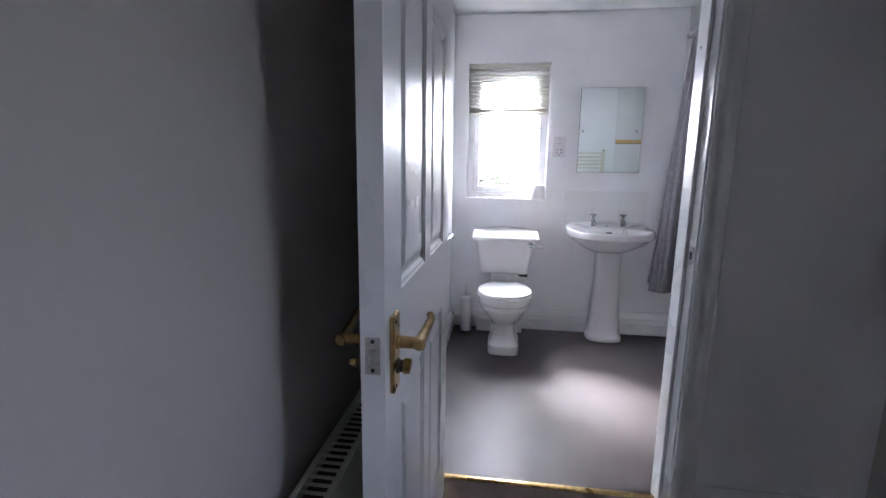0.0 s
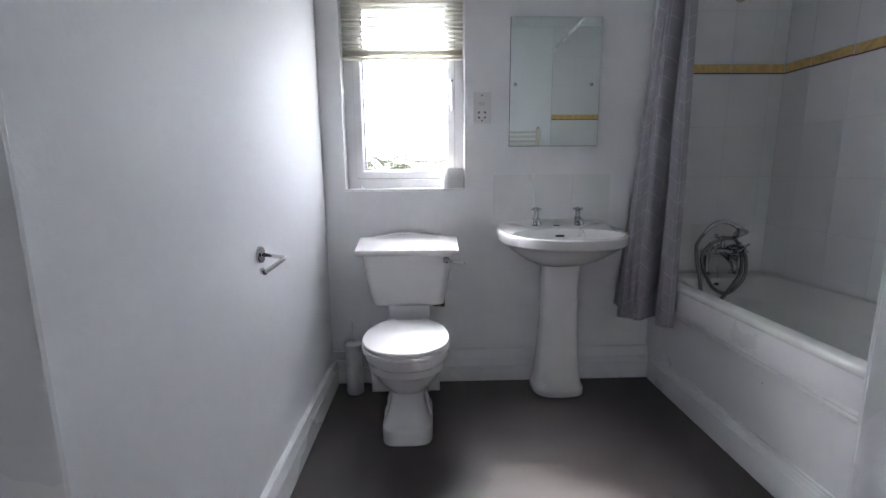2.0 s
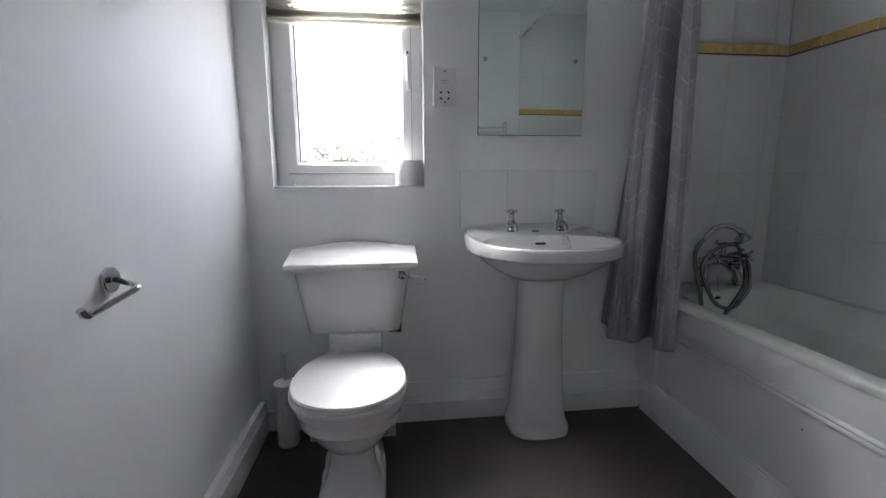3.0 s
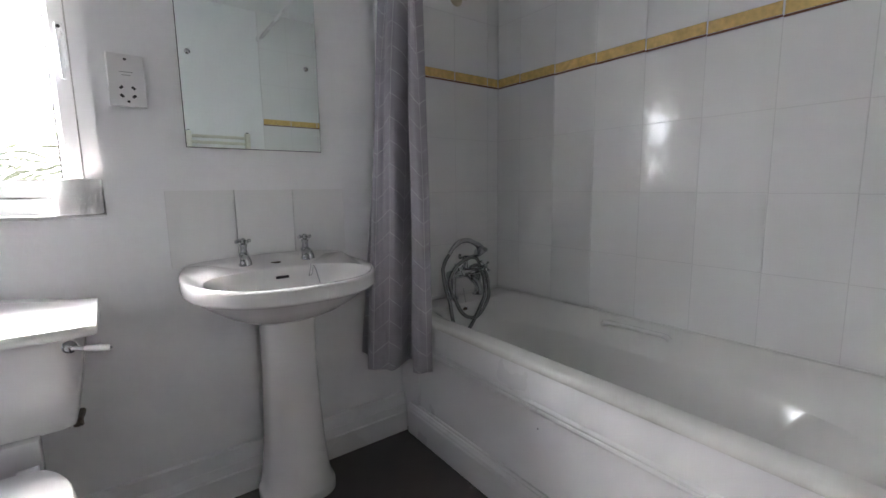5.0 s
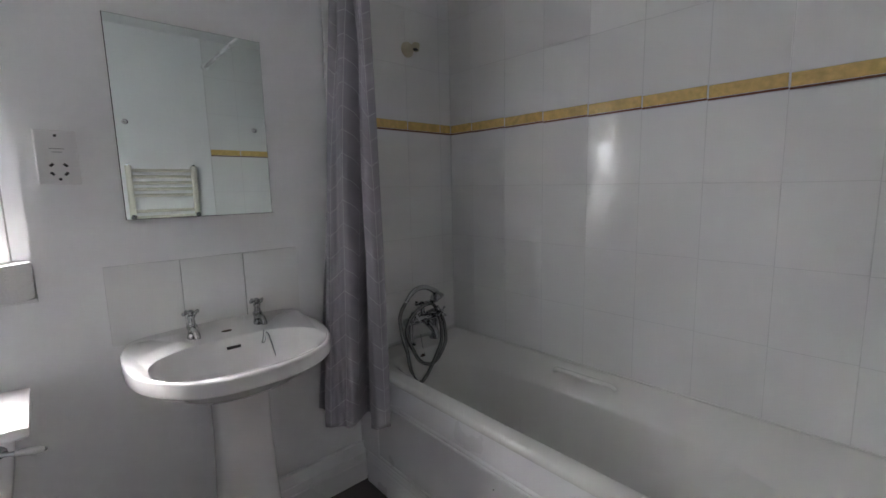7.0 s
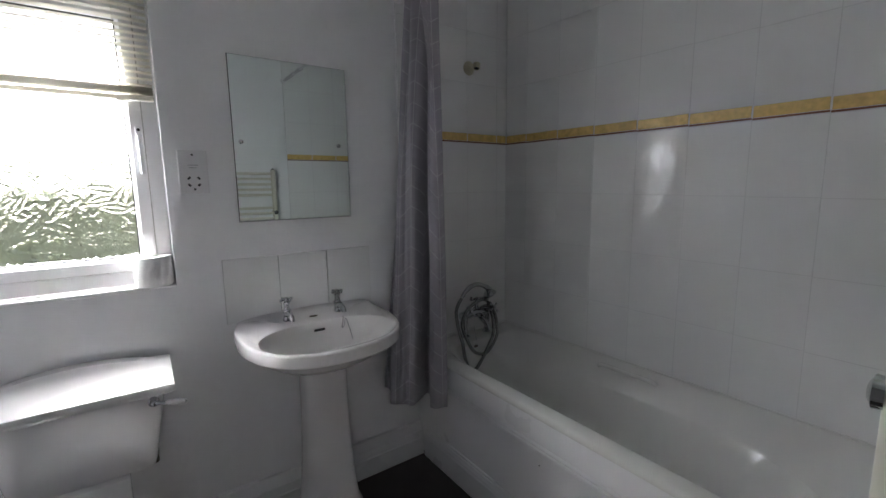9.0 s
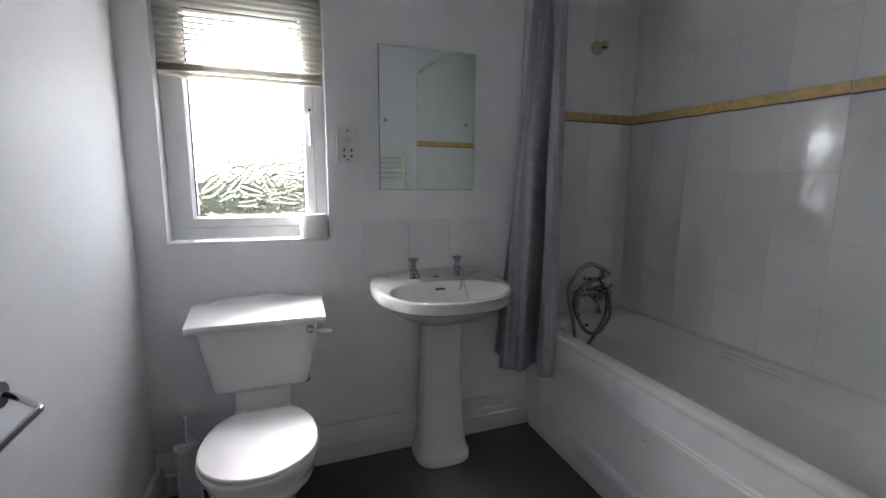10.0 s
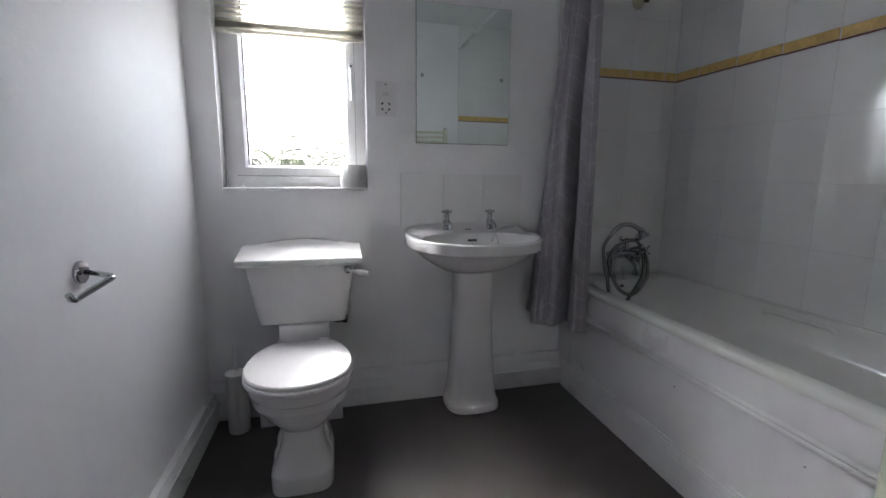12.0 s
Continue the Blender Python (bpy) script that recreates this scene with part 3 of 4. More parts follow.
# ---- basin ----
def tap(x, y, z, group):
    t = thing("basin_tap", (x, y, z), "chrome pillar tap with cross-head on the basin", "tap", group)
    part("body", lathe([(0.023, 0), (0.023, 0.004), (0.017, 0.008), (0.0145, 0.014), (0.014, 0.03), (0.017, 0.036), (0.0165, 0.045), (0.012, 0.05), (0.011, 0.066), (0.013, 0.07), (0.013, 0.076), (0.008, 0.08)], (x, y, z), None, 20), CHROME, t, smooth=True)
    pts = curve([(x, y - 0.008, z + 0.028), (x, y - 0.03, z + 0.036), (x, y - 0.05, z + 0.036), (x, y - 0.064, z + 0.024), (x, y - 0.067, z + 0.012)], 5)
    part("spout", tube(pts, [0.0125] * 8 + [0.010] * (len(pts) - 8), 12), CHROME, t, smooth=True)
    h = part("cross_head", lathe([(0.008, 0), (0.010, 0.004), (0.011, 0.012), (0.007, 0.017), (0.002, 0.019)], (x, y, z + 0.079), None, 14), CHROME, t, smooth=True)
    for k in range(4):
        a = radians(20 + 90 * k)
        d = Vector((math.cos(a), math.sin(a), 0))
        c = Vector((x, y, z + 0.087))
        part("arm", tube([c + d * 0.006, c + d * 0.015, c + d * 0.02, c + d * 0.026, c + d * 0.029], [0.0045, 0.0035, 0.0055, 0.0065, 0.003], 10), CHROME, h, smooth=True)


def d_shape(cx, y_back, y_front, hw, z, n=56, back_w=None, corner=0.05):
    """Basin outline: straight along the wall, swelling to a rounded front."""
    ring = []
    depth = y_back - y_front
    bw = back_w or hw
    for a in np.linspace(0, 2 * math.pi, n, endpoint=False):
        c, s = math.cos(a), math.sin(a)
        if s <= 0:
            x = hw * math.copysign(abs(c) ** 0.82, c)
            y = y_back - depth * 0.3 - depth * 0.7 * abs(s) ** 0.92
        else:
            x = (hw + (bw - hw) * min(1, s * 1.3)) * math.copysign(abs(c) ** 0.14, c)
            y = y_back - depth * 0.3 + depth * 0.3 * s ** 0.3
        ring.append(Vector((cx + x, y, z)))
    return ring


BX = 1.166


def basin():
    b = thing("pedestal_basin", (BX, 2.9, 0), "white ceramic pedestal wash basin", "basin")
    yb, yf = Y1 - 0.001, 2.535
    zt = 0.835

    def ring(inset, z, front=0.0, w=0.302):
        return d_shape(BX, yb - inset * 0.3, yf + inset + front, w - inset, z, back_w=w - inset - 0.011)
    outer = [ring(0.20, zt - 0.165, 0.06), ring(0.17, zt - 0.16, 0.05), ring(0.11, zt - 0.125, 0.02), ring(0.055, zt - 0.085, 0.008), ring(0.022, zt - 0.056), ring(0.012, zt - 0.05), ring(0.004, zt - 0.047), ring(0.0, zt - 0.042), ring(0.0, zt - 0.008), ring(0.0015, zt - 0.004), ring(0.005, zt - 0.001), ring(0.010, zt)]

    def bowl(hw, y0, y1, z, p=2.3):
        cy = (y0 + y1) / 2
        r = []
        for a in np.linspace(0, 2 * math.pi, 56, endpoint=False):
            c, s = math.cos(a), math.sin(a)
            r.append(Vector((BX + hw * math.copysign(abs(c) ** (2 / p), c), cy + (y1 - y0) / 2 * math.copysign(abs(s) ** (2 / p), s), z)))
        return r
    inner = [bowl(0.256, 2.566, 2.885, zt - 0.0015), bowl(0.253, 2.569, 2.883, zt - 0.004), bowl(0.248, 2.574, 2.88, zt - 0.010), bowl(0.232, 2.595, 2.872, zt - 0.03), bowl(0.205, 2.62, 2.86, zt - 0.07), bowl(0.15, 2.66, 2.83, zt - 0.11), bowl(0.06, 2.71, 2.79, zt - 0.125), bowl(0.02, 2.735, 2.765, zt - 0.127)]
    def rise(bm):
        """The top slopes up to the wall and turns up against it."""
        for v in bm.verts:
            s = min(1, max(0, (v.co.y - 2.55) / 0.4))
            e = min(1, max(0, (v.co.y - 2.95) / 0.045))
            side = 1 - 0.45 * min(1, abs((v.co.x - BX) / 0.29)) ** 2
            k = min(1, max(0, (v.co.z - zt + 0.06) / 0.05))
            v.co.z += k * (0.010 * s + 0.031 * e * e * (3 - 2 * e) * side)
        return bm
    part("bowl", rise(loft(outer + inner)), CERAMIC, b, smooth=True)
    up = [d_shape(BX, yb - i * 0.3, 2.895 + i, w - i, z, back_w=w - i) for i, z, w in ((0.0, zt - 0.004, 0.282), (0.006, zt + 0.0015, 0.27), (0.014, zt + 0.004, 0.25), (0.022, zt + 0.0045, 0.22), (0.03, zt + 0.0045, 0.17), (0.036, zt + 0.0045, 0.1))]
    part("tap_deck", rise(loft(up)), CERAMIC, b, smooth=True)

    def foot(hw, yfront, z, p=3.4, n=40):
        return oval(1.181, 2.90, z, hw, 2.90 - yfront, p, n, back=0.09)
    ped = [foot(0.131, 2.766, 0, 3.1), foot(0.131, 2.766, 0.026, 3.1), foot(0.128, 2.769, 0.033, 3.1), foot(0.121, 2.776, 0.040, 3.2), foot(0.114, 2.782, 0.075, 3.3), foot(0.108, 2.786, 0.12, 3.4), foot(0.100, 2.792, 0.20), foot(0.092, 2.797, 0.34), foot(0.0865, 2.80, 0.5), foot(0.087, 2.796, 0.64), foot(0.092, 2.79, 0.72)]
    part("pedestal", loft(ped), CERAMIC, b, smooth=True)
    part("plug_hole", loft([oval(BX, 2.75, zt - 0.1265, 0.02, 0.02), oval(BX, 2.75, zt - 0.124, 0.019, 0.019), oval(BX, 2.75, zt - 0.126, 0.012, 0.012)]), CHROME, b, "chrome waste")
    bm = box(-0.022, 0.022, -0.001, 0.002, -0.005, 0.005, 0.0009)
    bmesh.ops.rotate(bm, verts=bm.verts, matrix=Euler((radians(-22), 0, 0)).to_matrix())
    bmesh.ops.translate(bm, verts=bm.verts, vec=(BX + 0.004, 2.8685, zt - 0.026))
    part("overflow_slot", bm, DARK, b, "dark overflow slot")
    part("chain_hole", loft([oval(BX + 0.0, 2.925, zt + 0.0135, 0.018, 0.008), oval(BX, 2.925, zt + 0.021, 0.016, 0.006)]), RUST, b, "tarnished chain stay plug")
    part("plug_chain", tube(curve([(1.272, 2.87, zt + 0.011), (1.264, 2.862, zt - 0.02), (1.258, 2.856, zt - 0.03), (1.268, 2.856, zt - 0.026), (1.28, 2.866, zt + 0.002), (1.288, 2.85, zt - 0.035), (1.292, 2.83, zt - 0.08)], 6), 0.0016, 6), CHROME, b, "chrome plug chain")


basin()
tap(1.066, 2.942, 0.849, "basin taps")
tap(1.279, 2.945, 0.849, "basin taps")


# ---- toilet ----
WX = 0.420


def toilet():
    t = thing("toilet", (WX, 2.7, 0), "white close-coupled toilet with moulded Victorian-style bowl and closed lid", "toilet")

    def cis(hw, y0, y1, z, p=7):
        return oval(WX - 0.005, (y0 + y1) / 2, z, hw, (y1 - y0) / 2, p, 48)
    tank = [cis(0.165, 2.845, 2.975, 0.472), cis(0.176, 2.832, 2.982, 0.478), cis(0.182, 2.826, 2.985, 0.5), cis(0.2, 2.815, 2.985, 0.6), cis(0.222, 2.808, 2.985, 0.74)]
    part("cistern", loft(tank), CERAMIC, t, smooth=True)
    lid = bmesh.new()
    n = 24
    rows = []
    for k in range(n + 1):
        u = -1 + 2 * k / n
        x = WX - 0.005 + 0.247 * u
        arch = 0.024 * max(0.0, 1 - (u / 0.78) ** 2)
        e = 0.004
        rows.append([(x, 2.793, 0.732), (x, 2.789, 0.738), (x, 2.787, 0.752), (x, 2.791, 0.760), (x, 2.80, 0.764), (x, 2.86, 0.776), (x, 2.925, 0.789), (x, 2.938, 0.794 + arch * 0.3), (x, 2.946, 0.797 + arch), (x, 2.988, 0.798 + arch), (x, 2.992, 0.794 + arch), (x, 2.992, 0.732)])
    rows = [[Vector(p) for p in r] for r in rows]
    for r, dx in ((rows[0], 0.004), (rows[-1], -0.004)):
        for p in r:
            p.z = max(0.737, p.z - 0.003)
    loft(rows, bm=lid)
    part("cistern_lid", lid, CERAMIC, t, "cistern lid with a low arched back", smooth=True)
    part("neck_panel", box(WX - 0.1, WX + 0.1, 2.80, 2.84, 0.36, 0.48, 0.004), CERAMIC, t, smooth=True)
    yc = 2.56

    def bow(hw, yf, z, back=0.22, p=2.25):
        return oval(WX, yc, z, hw, yc - yf, p, 48, back=back)
    bowl = [(0.109, 2.405, 0.0, 0.17, 4.5), (0.109, 2.405, 0.05, 0.17, 4.5), (0.105, 2.41, 0.062, 0.17, 4.5), (0.098, 2.42, 0.068, 0.17, 4), (0.086, 2.45, 0.10, 0.17, 3.4), (0.074, 2.482, 0.15, 0.18, 2.8),
            (0.076, 2.482, 0.19, 0.2, 2.5), (0.098, 2.455, 0.215, 0.21, 2.3), (0.128, 2.425, 0.25, 0.215, 2.2), (0.148, 2.405, 0.285, 0.22, 2.2), (0.155, 2.398, 0.30, 0.22, 2.2), (0.166, 2.385, 0.305, 0.22, 2.2), (0.168, 2.382, 0.335, 0.22, 2.2),
            (0.176, 2.372, 0.342, 0.22, 2.2), (0.182, 2.366, 0.365, 0.225, 2.2), (0.182, 2.365, 0.392, 0.225, 2.2), (0.176, 2.371, 0.398, 0.225, 2.2)]
    part("bowl", loft([bow(a, b, c, d, e) for a, b, c, d, e in bowl]), CERAMIC, t, smooth=True)
    sock = [oval(WX, 2.66, z, hw, 0.13, 3.0, 40, back=0.17) for hw, z in ((0.105, 0), (0.1, 0.06), (0.088, 0.1), (0.085, 0.2), (0.1, 0.3), (0.12, 0.39))]
    part("outlet", loft(sock), CERAMIC, t, smooth=True)
    for s in (-1, 1):
        part("foot_scroll", tube(curve([(WX + s * 0.072, 2.56, 0.165), (WX + s * 0.082, 2.555, 0.14), (WX + s * 0.084, 2.55, 0.11), (WX + s * 0.094, 2.545, 0.085), (WX + s * 0.098, 2.54, 0.05)], 4), 0.010, 10), CERAMIC, t, smooth=True)

    def lidring(grow, z, cut=2.735):
        r = []
        for p in oval(WX - 0.002, 2.54, z - 0.006, 0.188 + grow, 0.203 + grow, 2.12, 64, back=0.24):
            r.append(Vector((p.x, min(p.y, cut), p.z)))
        return r
    part("seat", loft([lidring(-0.004, 0.401), lidring(0.0, 0.404), lidring(0.0, 0.414), lidring(-0.003, 0.4175)]), PLASTIC, t, "white seat ring", smooth=True)
    part("seat_lid", loft([lidring(-0.008, 0.4185), lidring(-0.003, 0.4205), lidring(-0.003, 0.432), lidring(-0.007, 0.437), lidring(-0.02, 0.4395), lidring(-0.09, 0.4415)]), PLASTIC, t, "white closed seat lid", smooth=True)
    for s in (-1, 1):
        part("seat_hinge", tube([(WX + s * 0.06, 2.752, 0.425), (WX + s * 0.1, 2.752, 0.425)], 0.011, 12), PLASTIC, t, smooth=True)
    lev = part("lever_boss", lathe([(0.016, 0), (0.017, 0.004), (0.012, 0.008), (0.009, 0.012), (0.009, 0.02), (0.004, 0.023)], (0.602, 2.81, 0.708), Euler((radians(90), 0, 0)).to_matrix(), 16), CHROME, t, "chrome flush lever boss", smooth=True)
    part("lever_stem", tube([(0.602, 2.795, 0.708), (0.622, 2.789, 0.705), (0.632, 2.787, 0.703)], [0.007, 0.006, 0.0075], 10), CHROME, lev, smooth=True)
    part("lever_grip", tube([(0.632, 2.787, 0.703), (0.64, 2.786, 0.702), (0.665, 2.785, 0.698), (0.685, 2.784, 0.694)], [0.0065, 0.009, 0.0115, 0.008], 12), CERAMIC, lev, "white ceramic lever grip", smooth=True)
    part("lever_cap", tube([(0.685, 2.784, 0.694), (0.691, 2.784, 0.693)], [0.006, 0.003], 10), CHROME, lev, smooth=True)


toilet()
bm = tube([(0.50, 2.965, 0.452), (0.53, 2.955, 0.452), (0.56, 2.935, 0.450)], 0.0075, 10)
tube([(0.535, 2.950, 0.451), (0.552, 2.942, 0.450), (0.568, 2.934, 0.449)], [0.014, 0.016, 0.013], 8, bm=bm)
tube([(0.586, 2.932, 0.438), (0.586, 2.932, 0.466)], 0.0125, 8, bm=bm)
tube([(0.566, 2.935, 0.449), (0.590, 2.931, 0.451)], 0.0095, 10, bm=bm)
tube([(0.588, 2.934, 0.452), (0.592, 2.965, 0.453), (0.592, 2.999, 0.454)], 0.0085, 8, bm=bm)
tagged(part("isolating_valve", bm, RUST, smooth=True), "tarnished brass isolating valve under the cistern", "valve")
tagged(part("pipe_boxing", box(0.213, 0.566, 2.868, LEDGE - 0.0185, 0, 0.10, 0.003), GLOSS), "small white boxing behind the toilet foot", "pipe boxing")


def toilet_brush():
    x, y = 0.128, 2.878
    t = thing("toilet_brush", (x, y, 0), "white plastic toilet brush in a tall holder beside the toilet", "toilet brush")
    part("holder", lathe([(0.042, 0), (0.044, 0.004), (0.041, 0.25), (0.038, 0.252)], (x, y, 0), None, 28), PLASTIC, t, smooth=True)
    part("collar", lathe([(0.045, 0.252), (0.046, 0.258), (0.044, 0.266), (0.03, 0.272), (0.01, 0.276)], (x, y, 0), None, 28), PLASTIC, t, smooth=True)
    part("handle", lathe([(0.007, 0.274), (0.006, 0.32), (0.0065, 0.372), (0.0075, 0.38), (0.004, 0.386)], (x, y, 0), None, 12), PLASTIC, t, smooth=True)


toilet_brush()


def roll_holder():
    y, z = 2.125, 0.868
    t = thing("toilet_roll_holder", (-0.01, y, z), "chrome toilet roll holder with an angled open bar", "toilet roll holder")
    part("wall_plate", lathe([(0.027, 0), (0.027, 0.006), (0.025, 0.009), (0.01, 0.009)], (-0.01, y, z), Euler((0, radians(90), 0)).to_matrix(), 32), CHROME, t, smooth=True)
    pts = [(0.004, y, z)] + curve([(0.02, y - 0.012, z + 0.001), (0.08, y - 0.075, z + 0.006), (0.094, y - 0.09, z + 0.007), (0.101, y - 0.105, z + 0.006), (0.098, y - 0.13, z + 0.002), (0.086, y - 0.212, z - 0.011)], 5)
    part("bar", tube(pts, 0.0065, 12), CHROME, t, smooth=True)
    part("bar_end", tube([(0.086, y - 0.212, z - 0.011), (0.085, y - 0.220, z - 0.007), (0.084, y - 0.226, z + 0.002)], [0.0068, 0.0072, 0.006], 12), CHROME, t, smooth=True)


roll_holder()


# ---- bath ----
def bath():
    b = thing("bath", (2.02, 2.1, 0), "white acrylic bath with a handgrip and sloping back", "bath")
    cx, xa, xb, ya, yb = 2.015, 1.692, X1 - 0.009, YB + 0.002, Y1 - 0.011
    hw, hl, cy = (xb - xa) / 2, (yb - ya) / 2, (ya + yb) / 2
    cx = (xa + xb) / 2
    zr = 0.586

    def r(x0, x1, y0, y1, z, p):
        return oval((x0 + x1) / 2, (y0 + y1) / 2, z, (x1 - x0) / 2, (y1 - y0) / 2, p, 96)
    rings = [r(xa + 0.014, xb, ya, yb, zr - 0.031, 60), r(xa + 0.003, xb, ya, yb, zr - 0.030, 60), r(xa, xb, ya, yb, zr - 0.026, 60), r(xa, xb, ya, yb, zr - 0.011, 60), r(xa + 0.004, xb, ya, yb, zr - 0.004, 60), r(xa + 0.012, xb, ya, yb, zr, 60),
             r(xa + 0.056, xb - 0.026, ya + 0.04, yb - 0.10, zr, 9), r(xa + 0.064, xb - 0.036, ya + 0.05, yb - 0.12, zr - 0.007, 8), r(xa + 0.068, xb - 0.046, ya + 0.06, yb - 0.125, zr - 0.022, 6), r(xa + 0.074, xb - 0.085, ya + 0.16, yb - 0.135, zr - 0.062, 4.4), r(xa + 0.077, xb - 0.108, ya + 0.25, yb - 0.14, zr - 0.092, 3.2), r(xa + 0.080, xb - 0.114, ya + 0.28, yb - 0.142, zr - 0.106, 3.0),
             r(xa + 0.098, xb - 0.122, ya + 0.36, yb - 0.155, zr - 0.24, 2.9), r(xa + 0.118, xb - 0.13, ya + 0.43, yb - 0.175, zr - 0.345, 2.7),
             r(xa + 0.14, xb - 0.14, ya + 0.44, yb - 0.2, zr - 0.375, 2.6), r(xa + 0.2, xb - 0.19, ya + 0.55, yb - 0.27, zr - 0.38, 2.4)]
    bm = loft(rings, cap0=False)
    for v in bm.verts:
        v.co.x += 0.022 * (Y1 - v.co.y) * max(0.0, min(1.0, (v.co.x - 1.8) / 0.4))
    part("tub", bm, BATH, b, smooth=True)
    g = curve([(2.262, 2.33, 0.555), (2.256, 2.32, 0.566), (2.256, 2.30, 0.570), (2.260, 2.19, 0.570), (2.266, 2.1, 0.569), (2.268, 2.08, 0.566), (2.272, 2.07, 0.555)], 4)
    part("handgrip", tube(g, 0.009, 10), BATH, b, "white moulded handgrip", smooth=True)
    part("waste", lathe([(0.034, 0), (0.033, 0.002), (0.02, 0.0015)], (2.0, 2.6, zr - 0.3695)), CHROME, b, "chrome waste")
    o = part("overflow", lathe([(0.027, 0), (0.027, 0.004), (0.021, 0.008), (0.010, 0.009)], (1.978, 2.868, 0.535), Euler((radians(90), 0, 0)).to_matrix(), 24), RUST, b, "tarnished chrome overflow rose", smooth=True)
    part("plug_chain", tube(curve([(1.99, 2.86, 0.55), (1.992, 2.88, 0.6), (2.0, 2.9, 0.64)], 5), 0.0016, 6), CHROME, o)
    bm = prism([(2.3035, Y1), (2.311, Y1), (2.349, 1.2), (2.3405, 1.2)], "z", zr + 0.0005, zr + 0.007)
    box(xa + 0.06, xb - 0.006, yb - 0.006, yb, zr + 0.0005, zr + 0.009, 0.003, bm=bm)
    part("sealant", bm, SILICONE, b, "white sealant bead")


bath()
part("bath_boxing", box(1.70, 2.341, YB + 0.0085, 1.344, 0, 0.588, 0.003), GLOSS, kind="structure", label="white painted boxing at the foot of the bath", category="boxing")


def bath_panel():
    p = thing("side_panel", (1.70, 2.1, 0), "white painted bath side panel with beaded mouldings", "bath panel")
    y0, y1 = YB + 0.001, Y1 - 0.001
    part("board", box(1.728, 1.746, y0, y1, 0.0, 0.554), PANEL, p)
    rail = [(1.728, 0.404), (1.724, 0.405), (1.720, 0.409), (1.719, 0.413), (1.716, 0.414), (1.711, 0.417), (1.709, 0.422), (1.711, 0.427), (1.715, 0.429),
            (1.715, 0.431), (1.711, 0.433), (1.709, 0.438), (1.711, 0.443), (1.716, 0.446), (1.717, 0.449), (1.712, 0.452), (1.712, 0.5), (1.712, 0.554), (1.728, 0.554)]
    part("top_rail", prism(rail, "y", y0, LEDGE - 0.03), PANEL, p, smooth=True)
    foot = [(1.728, 0.0), (1.708, 0.0), (1.708, 0.105), (1.709, 0.111), (1.711, 0.114), (1.711, 0.119), (1.712, 0.126), (1.716, 0.130), (1.717, 0.138), (1.721, 0.141), (1.722, 0.150), (1.728, 0.152)]
    part("bottom_rail", prism(foot, "y", y0, LEDGE - 0.03), PANEL, p, smooth=True)
    part("stile", prism([(1.728, y1), (1.712, y1), (1.712, 2.905), (1.716, 2.899), (1.717, 2.891), (1.722, 2.886), (1.723, 2.878), (1.728, 2.876)], "z", 0.150, 0.405), PANEL, p, smooth=True)
    for y in (2.2, 1.75):
        part("screw", lathe([(0.0026, 0), (0.002, 0.001)], (1.728, y, 0.355), Euler((0, radians(-90), 0)).to_matrix(), 8), DARK, p)


bath_panel()


